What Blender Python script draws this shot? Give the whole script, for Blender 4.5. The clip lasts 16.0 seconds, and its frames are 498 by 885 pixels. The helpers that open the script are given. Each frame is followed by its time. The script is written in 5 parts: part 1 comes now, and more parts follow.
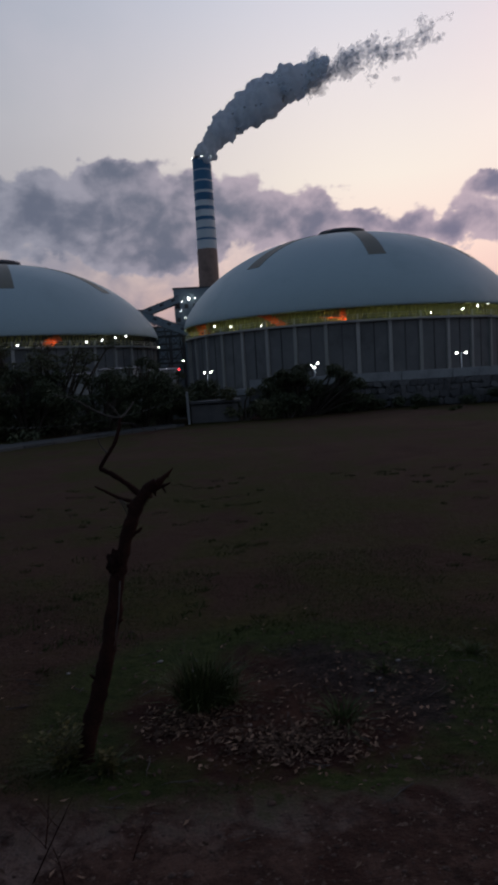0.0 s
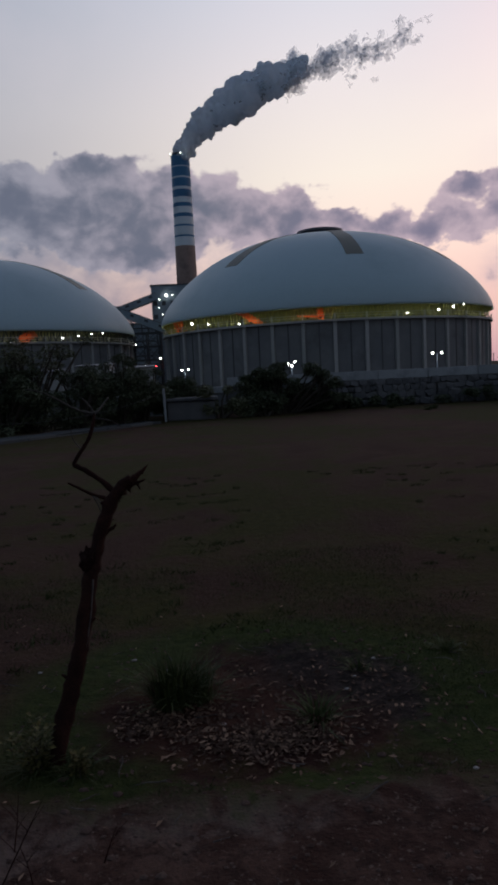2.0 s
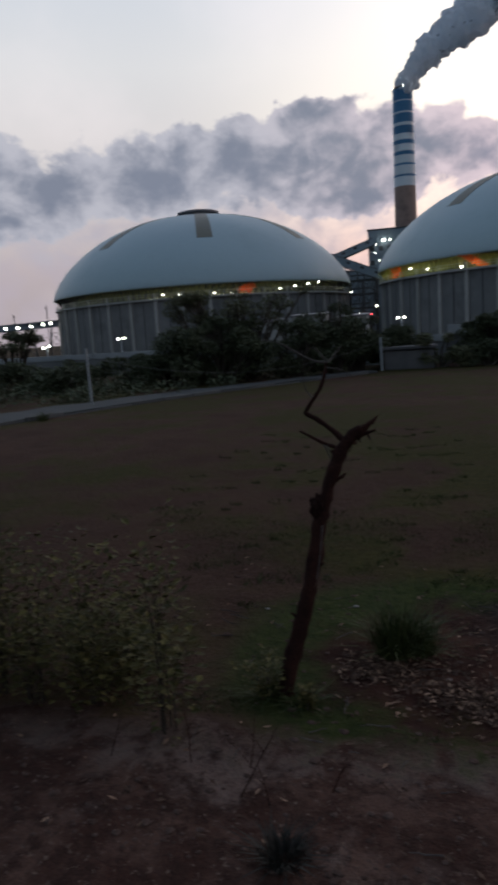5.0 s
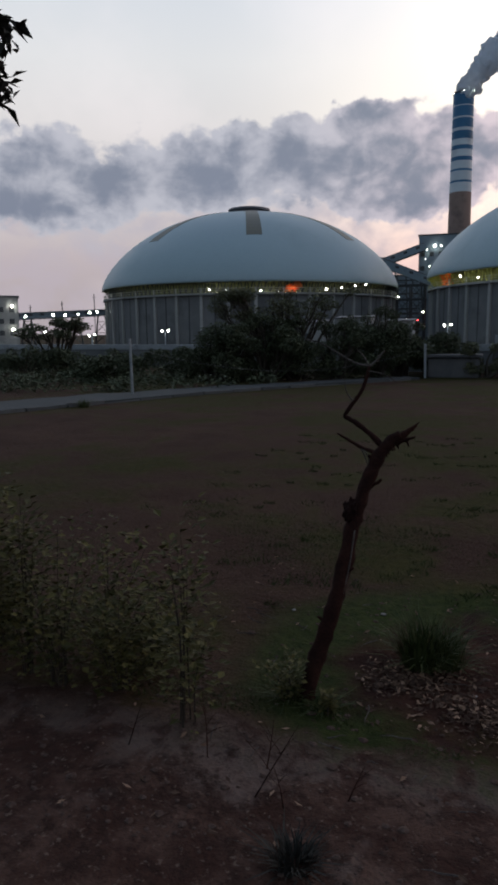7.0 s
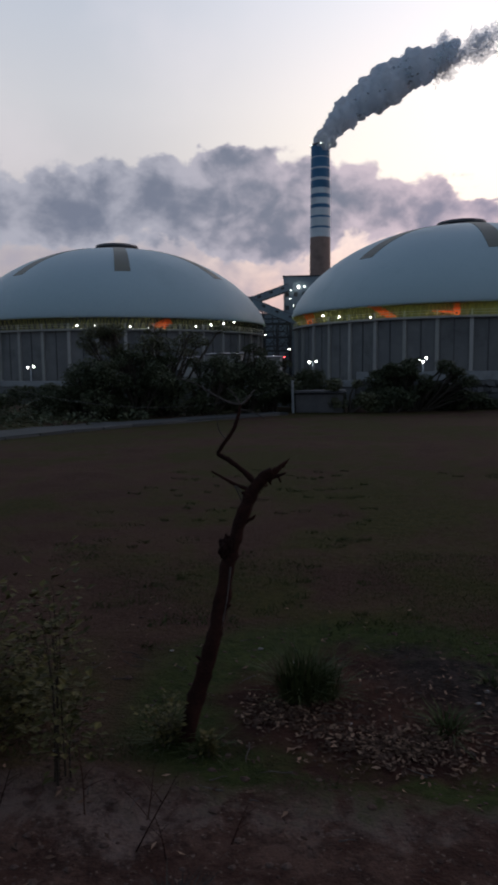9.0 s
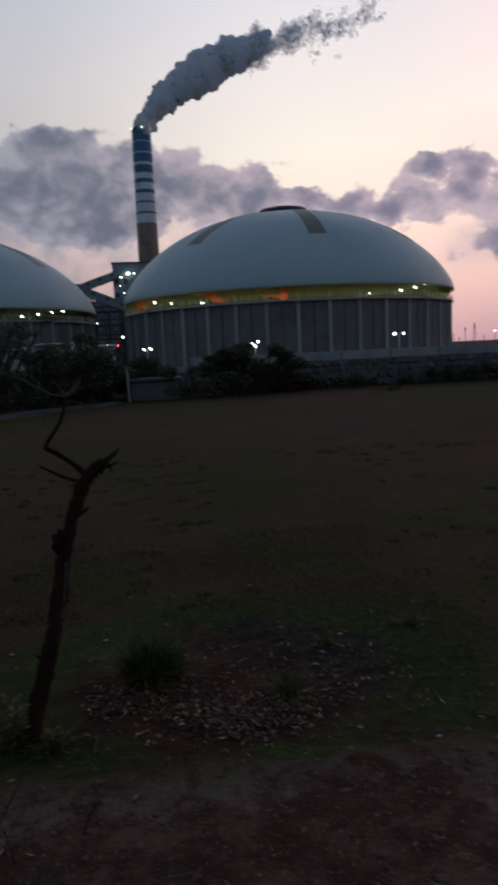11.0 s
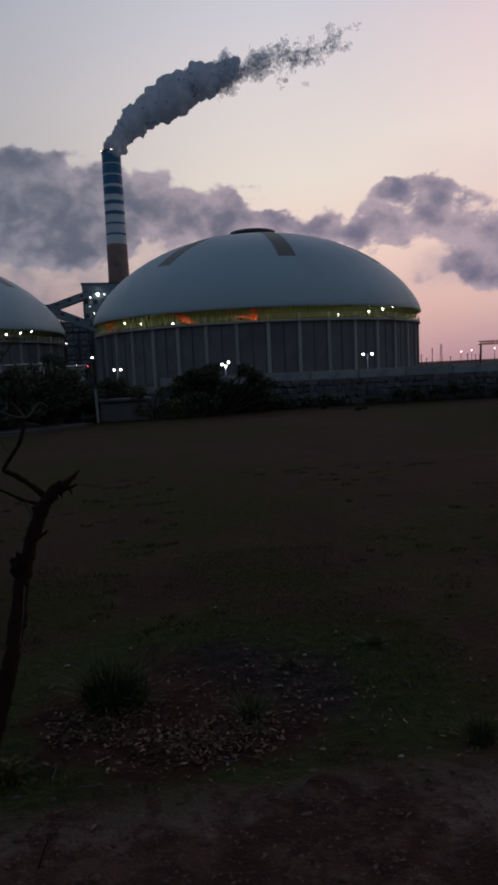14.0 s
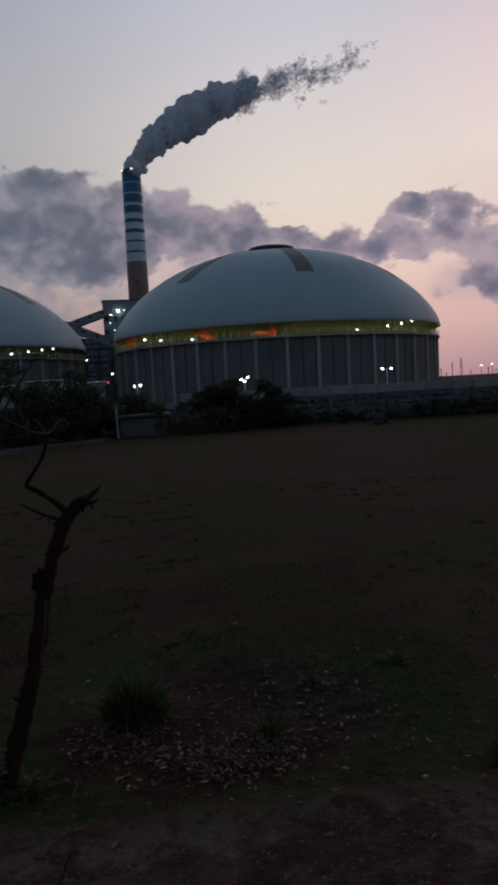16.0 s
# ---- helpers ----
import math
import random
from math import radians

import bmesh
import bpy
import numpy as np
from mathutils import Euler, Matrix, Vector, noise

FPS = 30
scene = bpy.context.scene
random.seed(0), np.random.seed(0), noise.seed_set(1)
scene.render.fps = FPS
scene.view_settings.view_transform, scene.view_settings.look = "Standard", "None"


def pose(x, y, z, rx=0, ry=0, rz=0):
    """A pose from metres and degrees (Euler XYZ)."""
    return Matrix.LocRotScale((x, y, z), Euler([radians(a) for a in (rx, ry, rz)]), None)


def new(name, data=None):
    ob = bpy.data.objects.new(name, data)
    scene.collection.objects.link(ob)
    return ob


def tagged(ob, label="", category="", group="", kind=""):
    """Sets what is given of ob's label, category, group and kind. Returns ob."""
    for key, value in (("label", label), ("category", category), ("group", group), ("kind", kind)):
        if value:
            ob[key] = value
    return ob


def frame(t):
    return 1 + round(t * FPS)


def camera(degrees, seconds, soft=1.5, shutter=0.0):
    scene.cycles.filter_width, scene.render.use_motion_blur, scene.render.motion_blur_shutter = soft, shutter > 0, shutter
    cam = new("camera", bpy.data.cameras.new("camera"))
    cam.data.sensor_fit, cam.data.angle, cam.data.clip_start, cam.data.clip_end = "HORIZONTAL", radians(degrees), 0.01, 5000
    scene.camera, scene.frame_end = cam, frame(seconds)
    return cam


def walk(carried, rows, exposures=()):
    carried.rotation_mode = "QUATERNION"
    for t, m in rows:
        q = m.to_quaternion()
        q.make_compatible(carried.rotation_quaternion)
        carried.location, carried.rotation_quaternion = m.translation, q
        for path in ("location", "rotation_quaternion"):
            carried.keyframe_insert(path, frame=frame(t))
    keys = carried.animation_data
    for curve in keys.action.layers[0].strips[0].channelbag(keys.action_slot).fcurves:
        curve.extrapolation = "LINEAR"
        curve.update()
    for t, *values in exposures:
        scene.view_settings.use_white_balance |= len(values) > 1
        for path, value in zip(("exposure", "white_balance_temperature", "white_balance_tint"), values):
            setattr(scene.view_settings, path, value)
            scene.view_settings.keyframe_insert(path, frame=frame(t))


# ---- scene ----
# camera: seconds, x, y, z, yaw, pitch, roll
cam = camera(39.79, 16.0, soft=3.3, shutter=1.0)
ROWS = [
    (0.0, 0.000, 0.000, 1.600, -0.00, -5.57, 3.36),
    (0.5, -0.002, 0.027, 1.596, 0.98, -6.37, 3.67),
    (1.0, -0.002, 0.032, 1.592, 1.48, -5.73, 3.54),
    (1.5, 0.002, 0.036, 1.591, -0.66, -5.60, 3.67),
    (2.0, 0.003, 0.027, 1.591, -1.88, -5.83, 2.82),
    (2.5, 0.004, 0.029, 1.588, 0.56, -5.94, 3.31),
    (3.0, -0.003, 0.034, 1.590, 2.64, -6.32, 2.52),
    (3.5, -0.035, 0.031, 1.593, 2.58, -5.36, 3.15),
    (4.0, -0.079, 0.043, 1.599, 5.76, -5.92, 3.70),
    (4.3, -0.077, 0.030, 1.600, 8.60, -6.72, 3.75),
    (4.4, -0.076, 0.026, 1.601, 10.50, -6.80, 3.77),
    (4.5, -0.075, 0.023, 1.601, 12.70, -6.80, 3.78),
    (4.6, -0.075, 0.023, 1.601, 14.25, -7.75, 3.78),
    (5.0, -0.077, 0.026, 1.598, 15.70, -9.05, 3.74),
    (5.2, -0.077, 0.026, 1.598, 17.43, -8.48, 4.33),
    (7.3, -0.083, 0.042, 1.595, 19.25, -9.13, 0.53),
    (7.5, -0.083, 0.042, 1.595, 18.68, -9.16, 1.70),
    (7.8, -0.093, 0.034, 1.606, 15.05, -9.30, 1.88),
    (7.9, -0.096, 0.031, 1.609, 13.20, -8.45, 1.92),
    (8.0, -0.098, 0.029, 1.611, 12.07, -6.85, 1.94),
    (8.1, -0.098, 0.029, 1.611, 10.80, -6.30, 1.70),
    (8.2, -0.098, 0.029, 1.611, 10.33, -6.07, 1.39),
    (10.3, -0.056, 0.023, 1.608, 1.51, -6.53, 2.03),
    (10.5, -0.056, 0.023, 1.608, -0.61, -6.74, 2.30),
    (11.0, -0.032, -0.019, 1.611, -4.92, -7.64, 2.61),
    (11.5, -0.008, -0.023, 1.608, -6.94, -8.28, 3.05),
    (12.0, 0.001, -0.026, 1.608, -10.65, -8.19, 3.23),
    (12.5, 0.013, -0.033, 1.608, -13.61, -7.73, 3.19),
    (13.0, 0.021, -0.040, 1.612, -11.64, -7.57, 3.00),
    (13.5, 0.016, -0.032, 1.615, -7.77, -6.89, 3.07),
    (14.0, 0.010, -0.029, 1.613, -7.36, -6.07, 2.61),
    (14.5, 0.003, -0.016, 1.606, -7.12, -5.81, 2.48),
    (15.0, 0.011, -0.030, 1.609, -6.64, -4.86, 3.11),
    (15.5, 0.012, -0.036, 1.613, -6.70, -4.52, 3.12),
    (16.0, 0.006, -0.030, 1.614, -5.78, -4.74, 2.94),
]
# seconds, stops, kelvin, tint
EXPOSURES = [(0.0, 0.2, 6500, 14), (3.0, 0.26, 6520, 14), (4.0, 0.33, 6600, 13), (5.0, 0.90, 6850, 10), (7.5, 0.97, 6850, 9), (8.0, 0.92, 6800, 10), (10.5, 0.34, 6550, 12),
             (11.5, 0.27, 6480, 12), (12.5, 0.06, 6400, 12), (13.0, -0.08, 6440, 13), (14.0, -0.04, 6480, 14), (16.0, -0.1, 6500, 13)]
walk(cam, [(t, pose(x, y, z, 90 + pitch, roll, yaw)) for t, x, y, z, yaw, pitch, roll in ROWS], EXPOSURES)


# ---- small helpers ----
def lin(r, g, b):
    """sRGB 0..255 to linear."""
    return tuple((c / 255 / 12.92) if c <= 10 else ((c / 255 + 0.055) / 1.055) ** 2.4 for c in (r, g, b)) + (1.0,)


class Nodes:
    """Short forms to build a node tree."""

    def __init__(self, tree):
        self.tree = tree
        tree.nodes.clear()

    def add(self, kind):
        return self.tree.nodes.new(kind)

    def put(self, value, socket):
        if isinstance(value, bpy.types.NodeSocket):
            self.tree.links.new(value, socket)
        elif value is not None:
            socket.default_value = value

    def math(self, op, a, b=None, c=None, clamp=False):
        n = self.add("ShaderNodeMath")
        n.operation, n.use_clamp = op, clamp
        for i, v in enumerate((a, b, c)):
            self.put(v, n.inputs[i])
        return n.outputs[0]

    def mix(self, fac, a, b):
        n = self.add("ShaderNodeMix")
        n.data_type = "RGBA"
        self.put(fac, n.inputs[0])
        self.put(a, n.inputs[6])
        self.put(b, n.inputs[7])
        return n.outputs[2]

    def smooth(self, v, lo, hi, a=0.0, b=1.0):
        n = self.add("ShaderNodeMapRange")
        n.interpolation_type = "SMOOTHSTEP"
        for i, x in enumerate((v, lo, hi, a, b)):
            self.put(x, n.inputs[i])
        return n.outputs[0]

    def ramp(self, v, stops):
        n = self.add("ShaderNodeValToRGB")
        els = n.color_ramp.elements
        for i, (p, col) in enumerate(stops):
            e = els[i] if i < 2 else els.new(p)
            e.position, e.color = p, col
        self.put(v, n.inputs[0])
        return n.outputs[0]

    def noise(self, vec, scale, detail=4.0, rough=0.55, distortion=0.0):
        n = self.add("ShaderNodeTexNoise")
        self.put(vec, n.inputs["Vector"])
        n.inputs["Scale"].default_value = scale
        n.inputs["Detail"].default_value = detail
        n.inputs["Roughness"].default_value = rough
        n.inputs["Distortion"].default_value = distortion
        return n.outputs["Fac"]


# ---- the dusk sky ----
world = bpy.data.worlds.new("dusk_sky")
scene.world = world
world.use_nodes = True
W = Nodes(world.node_tree)
coord = W.add("ShaderNodeTexCoord").outputs["Generated"]
sep = W.add("ShaderNodeSeparateXYZ")
W.put(coord, sep.inputs[0])
az = W.math("MULTIPLY", W.math("ARCTAN2", sep.outputs[0], sep.outputs[1]), 57.2958)
el = W.math("MULTIPLY", W.math("ARCSINE", sep.outputs[2]), 57.2958)
e90 = W.math("DIVIDE", el, 90.0, clamp=True)
HIGH = [(0.42, lin(140, 152, 174)), (0.6, lin(96, 108, 134)), (1.0, lin(70, 80, 104))]
sky_left = W.ramp(e90, [(0.0, lin(122, 116, 123)), (0.065, lin(140, 133, 139)), (0.13, lin(160, 157, 160)), (0.22, lin(165, 168, 174)), (0.33, lin(149, 160, 175))] + HIGH)
sky_mid = W.ramp(e90, [(0.0, lin(200, 150, 150)), (0.05, lin(230, 187, 175)), (0.1, lin(240, 213, 198)), (0.165, lin(233, 224, 211)), (0.24, lin(221, 215, 214)), (0.33, lin(196, 201, 213))] + HIGH)
sky_right = W.ramp(e90, [(0.0, lin(176, 140, 152)), (0.045, lin(217, 180, 173)), (0.11, lin(236, 206, 194)), (0.19, lin(240, 224, 215)), (0.27, lin(227, 209, 212)), (0.36, lin(188, 184, 202))] + HIGH)
sky = W.mix(W.smooth(az, -24.0, 13.0), sky_left, sky_mid)
sky = W.mix(W.smooth(az, 12.0, 30.0), sky, sky_right)

# banks of cumulus and thin veils: azimuth, elevation, half width, half height in degrees
BANKS = [(-35.3, 12.5, 4.5, 2.5), (-34.7, 9.7, 5.0, 1.4), (-25.0, 12.8, 2.6, 2.2), (-29.8, 11.4, 2.4, 1.5), (-22.8, 11.2, 3.4, 1.6), (-20.1, 14.4, 1.5, 1.1),
         (-15.8, 13.6, 3.6, 2.0), (-12.0, 12.0, 5.6, 1.9), (-7.8, 13.6, 3.7, 2.4), (-10.5, 16.0, 3.0, 0.8), (-5.3, 11.9, 2.7, 2.0),
         (-7.3, 9.9, 4.2, 1.3), (-1.3, 13.6, 2.1, 2.3), (2.8, 12.3, 2.8, 2.1), (6.3, 11.9, 2.0, 1.7), (10.0, 11.4, 1.8, 1.0),
         (16.0, 10.6, 3.3, 1.3), (19.4, 10.8, 1.6, 0.9), (20.6, 13.4, 2.0, 0.8), (22.6, 11.8, 1.6, 1.4), (28.3, 8.8, 4.6, 2.6),
         (29.1, 6.0, 3.4, 1.0), (33.5, 9.4, 2.0, 1.8), (38.0, 9.5, 4.0, 2.4)]
VEILS = [(-5.1, 7.9, 2.5, 1.5), (23.1, 7.4, 1.8, 1.2), (-18.8, 11.2, 4.1, 1.6), (-5.1, 15.0, 1.1, 0.9), (-17.0, 9.3, 7.0, 1.6),
         (2.0, 9.5, 5.0, 1.2), (-31.0, 8.0, 5.0, 1.5)]
flat = W.add("ShaderNodeCombineXYZ")
W.put(W.math("MULTIPLY", az, 0.15), flat.inputs[0])
W.put(W.math("MULTIPLY", el, 0.19), flat.inputs[1])
puffs = W.noise(flat.outputs[0], 2.7, 8.0, 0.5, 0.15)
wisps = W.noise(flat.outputs[0], 0.55, 4.0, 0.5)
shade = W.noise(flat.outputs[0], 1.9, 6.0, 0.5, 0.3)
drift_a = W.math("ADD", az, W.math("MULTIPLY", W.math("SUBTRACT", W.noise(flat.outputs[0], 2.6, 5.0, 0.55), 0.5), 4.2))
drift_e = W.math("ADD", el, W.math("MULTIPLY", W.math("SUBTRACT", W.noise(flat.outputs[0], 3.1, 5.0, 0.55), 0.5), 2.8))


def cover_by(lumps):
    """Soft union of elliptical lumps."""
    clear = None
    for a, e, wa, he in lumps:
        da = W.math("DIVIDE", W.math("SUBTRACT", drift_a, a), wa)
        de = W.math("DIVIDE", W.math("SUBTRACT", drift_e, e), he)
        g = W.math("EXPONENT", W.math("MULTIPLY", W.math("ADD", W.math("MULTIPLY", da, da), W.math("MULTIPLY", de, de)), -0.72))
        c = W.math("SUBTRACT", 1.0, W.math("MULTIPLY", g, 0.97))
        clear = c if clear is None else W.math("MULTIPLY", clear, c)
    return W.math("SUBTRACT", 1.0, clear)


body = cover_by(BANKS)
dens = W.math("ADD", body, W.math("MULTIPLY", W.math("SUBTRACT", puffs, 0.5), 1.15))
cover = W.math("MULTIPLY", W.smooth(dens, 0.28, 0.52), W.smooth(body, 0.05, 0.25))
core = W.math("ADD", dens, W.math("MULTIPLY", W.math("SUBTRACT", shade, 0.5), 2.1))
thick = W.smooth(core, 0.25, 1.22)
veil = W.math("MULTIPLY", cover_by(VEILS), W.smooth(shade, 0.3, 0.65))
rim_col = W.mix(W.smooth(az, -20.0, 15.0), lin(138, 141, 153), lin(176, 160, 170))
deep_col = W.mix(W.smooth(az, -5.0, 16.0), lin(89, 97, 114), lin(103, 104, 127))
cloud_col = W.mix(thick, rim_col, deep_col)
haze = W.math("MULTIPLY", W.smooth(wisps, 0.45, 0.75), 0.16)
sky = W.mix(haze, sky, lin(206, 198, 204))
low = W.math("MULTIPLY", W.math("MULTIPLY", W.smooth(el, 11.5, 8.5), W.smooth(az, -1.0, -12.0)), W.smooth(shade, 0.35, 0.62))
sky = W.mix(W.math("MULTIPLY", low, 0.75), sky, lin(136, 130, 140))
sky = W.mix(W.math("MULTIPLY", veil, 0.6), sky, rim_col)
sky = W.mix(W.math("MULTIPLY", cover, 0.95), sky, cloud_col)
# the sky away from the sunset is darker
away = W.math("ABSOLUTE", W.math("SUBTRACT", az, 5.0))
dim = W.smooth(away, 42.0, 120.0, 1.0, 0.36)
sky = W.mix(W.math("MULTIPLY", W.smooth(away, 45.0, 110.0), 0.75), sky, lin(150, 176, 205))
below = W.smooth(el, -3.0, 0.0, 0.12, 1.0)
bg = W.add("ShaderNodeBackground")
W.put(sky, bg.inputs[0])
W.put(W.math("MULTIPLY", dim, below), bg.inputs[1])
out = W.add("ShaderNodeOutputWorld")
W.put(bg.outputs[0], out.inputs[0])


# ---- materials ----
def mat(name, a, b, rough=0.8, scale=3.0, fine=40.0, metal=0.0, bump=0.3, stain=None, stain_scale=0.6, bump_dist=0.02, spec=0.3):
    """Colour a to b by a coarse and a fine noise, stained in patches, with fine relief."""
    m = bpy.data.materials.new(name)
    m.use_nodes = True
    N = Nodes(m.node_tree)
    pos = N.add("ShaderNodeTexCoord").outputs["Object"]
    rnd = N.add("ShaderNodeObjectInfo").outputs["Random"]
    coarse = N.noise(pos, scale, 5.0, 0.6)
    grain = N.noise(pos, fine, 3.0, 0.6)
    f = N.math("ADD", N.math("MULTIPLY", coarse, 0.65), N.math("MULTIPLY", grain, 0.35))
    f = N.math("ADD", f, N.math("MULTIPLY", N.math("SUBTRACT", rnd, 0.5), 0.25))
    col = N.mix(N.smooth(f, 0.3, 0.7), (*a, 1), (*b, 1))
    if stain:
        col = N.mix(N.smooth(N.noise(pos, stain_scale, 6.0, 0.65), 0.5, 0.72), col, (*stain, 1))
    sh = N.add("ShaderNodeBsdfPrincipled")
    N.put(col, sh.inputs["Base Color"])
    N.put(N.smooth(coarse, 0.2, 0.8, max(rough - 0.1, 0.05), min(rough + 0.1, 1.0)), sh.inputs["Roughness"])
    sh.inputs["Metallic"].default_value = metal
    sh.inputs["Specular IOR Level"].default_value = spec
    if bump:
        bp = N.add("ShaderNodeBump")
        bp.inputs["Strength"].default_value = bump
        bp.inputs["Distance"].default_value = bump_dist
        N.put(f, bp.inputs["Height"])
        N.put(bp.outputs[0], sh.inputs["Normal"])
    N.put(sh.outputs[0], N.add("ShaderNodeOutputMaterial").inputs[0])
    return m


def glow(name, colour, strength):
    m = bpy.data.materials.new(name)
    m.use_nodes = True
    N = Nodes(m.node_tree)
    e = N.add("ShaderNodeEmission")
    e.inputs[0].default_value, e.inputs[1].default_value = (*colour, 1), strength
    N.put(e.outputs[0], N.add("ShaderNodeOutputMaterial").inputs[0])
    return m


def leaf_mat(name, a, b, rough=0.6, skew=1.0):
    """Leaves: a colour of its own for each, some light through."""
    m = bpy.data.materials.new(name)
    m.use_nodes = True
    N = Nodes(m.node_tree)
    r = N.add("ShaderNodeNewGeometry").outputs["Random Per Island"]
    o = N.add("ShaderNodeObjectInfo").outputs["Random"]
    f = N.math("FRACT", N.math("ADD", r, o))
    pos = N.add("ShaderNodeTexCoord").outputs["Object"]
    col = N.mix(N.math("POWER", f, skew), (*a, 1), (*b, 1))
    col = N.mix(N.math("MULTIPLY", N.noise(pos, 6.0), 0.4), col, (b[0] * 0.5, b[1] * 0.5, b[2] * 0.5, 1))
    sh = N.add("ShaderNodeBsdfPrincipled")
    N.put(col, sh.inputs["Base Color"])
    sh.inputs["Roughness"].default_value = rough
    sh.inputs["Specular IOR Level"].default_value = 0.12
    N.put(sh.outputs[0], N.add("ShaderNodeOutputMaterial").inputs[0])
    return m


def ground_mat():
    """Red-brown earth, worn grass and pale bare soil, in patches."""
    m = bpy.data.materials.new("earth_and_grass")
    m.use_nodes = True
    N = Nodes(m.node_tree)
    pos = N.add("ShaderNodeTexCoord").outputs["Object"]
    s = N.add("ShaderNodeSeparateXYZ")
    N.put(pos, s.inputs[0])
    x, y = s.outputs[0], s.outputs[1]
    big = N.noise(pos, 0.16, 5.0, 0.55, 0.4)
    midn = N.noise(pos, 1.1, 6.0, 0.6, 0.3)
    blot = N.noise(pos, 4.5, 5.0, 0.6, 0.4)
    fine = N.noise(pos, 14.0, 5.0, 0.65)
    grit = N.noise(pos, 70.0, 3.0, 0.6)
    wander = N.math("MULTIPLY", N.math("SUBTRACT", midn, 0.5), 0.8)
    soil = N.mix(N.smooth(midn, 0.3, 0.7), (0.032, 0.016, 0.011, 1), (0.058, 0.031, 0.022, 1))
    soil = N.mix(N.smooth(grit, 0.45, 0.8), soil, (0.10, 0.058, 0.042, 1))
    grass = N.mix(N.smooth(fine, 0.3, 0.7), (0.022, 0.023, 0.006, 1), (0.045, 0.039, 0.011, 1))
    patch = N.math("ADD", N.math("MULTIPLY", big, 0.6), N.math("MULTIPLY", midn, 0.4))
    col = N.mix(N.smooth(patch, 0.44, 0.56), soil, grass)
    # a ring of green round a bare dish full of leaves
    dx = N.math("DIVIDE", N.math("SUBTRACT", x, 0.1), 0.82)
    dy = N.math("DIVIDE", N.math("SUBTRACT", y, 3.2), 0.68)
    dish = N.math("ADD", N.math("SQRT", N.math("ADD", N.math("MULTIPLY", dx, dx), N.math("MULTIPLY", dy, dy))), wander)
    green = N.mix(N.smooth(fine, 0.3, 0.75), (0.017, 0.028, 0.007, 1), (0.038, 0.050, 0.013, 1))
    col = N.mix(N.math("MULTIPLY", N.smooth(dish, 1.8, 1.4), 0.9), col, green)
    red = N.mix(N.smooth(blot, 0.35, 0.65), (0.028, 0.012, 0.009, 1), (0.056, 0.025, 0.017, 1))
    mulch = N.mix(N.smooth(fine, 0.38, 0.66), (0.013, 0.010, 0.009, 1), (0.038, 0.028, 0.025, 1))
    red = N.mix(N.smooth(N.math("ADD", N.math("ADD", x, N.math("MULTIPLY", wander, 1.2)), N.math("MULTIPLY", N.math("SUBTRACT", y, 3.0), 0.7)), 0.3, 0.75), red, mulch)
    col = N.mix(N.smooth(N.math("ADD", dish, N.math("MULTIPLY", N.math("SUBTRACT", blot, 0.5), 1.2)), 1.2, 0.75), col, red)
    # trodden bare strip where the camera stands
    edge = N.math("ADD", N.math("ADD", y, N.math("MULTIPLY", wander, 1.3)), N.math("MULTIPLY", N.math("SUBTRACT", blot, 0.5), 0.9))
    strip = N.math("MULTIPLY", N.smooth(edge, 2.62, 2.28), N.smooth(edge, -2.5, -1.5))
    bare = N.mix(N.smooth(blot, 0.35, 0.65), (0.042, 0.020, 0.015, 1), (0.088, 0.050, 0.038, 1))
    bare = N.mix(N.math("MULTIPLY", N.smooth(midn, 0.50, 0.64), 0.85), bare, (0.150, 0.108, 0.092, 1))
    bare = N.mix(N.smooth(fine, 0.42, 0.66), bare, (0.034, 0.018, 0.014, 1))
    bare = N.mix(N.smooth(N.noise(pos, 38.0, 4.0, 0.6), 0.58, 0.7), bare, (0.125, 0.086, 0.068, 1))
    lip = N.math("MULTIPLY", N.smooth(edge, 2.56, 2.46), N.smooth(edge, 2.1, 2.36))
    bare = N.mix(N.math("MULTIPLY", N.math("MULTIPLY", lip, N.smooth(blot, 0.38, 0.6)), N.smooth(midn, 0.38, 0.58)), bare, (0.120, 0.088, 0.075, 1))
    col = N.mix(strip, col, bare)
    sh = N.add("ShaderNodeBsdfPrincipled")
    N.put(col, sh.inputs["Base Color"])
    sh.inputs["Roughness"].default_value = 0.95
    sh.inputs["Specular IOR Level"].default_value = 0.08
    bp = N.add("ShaderNodeBump")
    bp.inputs["Strength"].default_value, bp.inputs["Distance"].default_value = 0.8, 0.035
    N.put(N.math("ADD", N.math("ADD", fine, blot), N.math("MULTIPLY", grit, 0.4)), bp.inputs["Height"])
    N.put(bp.outputs[0], sh.inputs["Normal"])
    N.put(sh.outputs[0], N.add("ShaderNodeOutputMaterial").inputs[0])
    return m


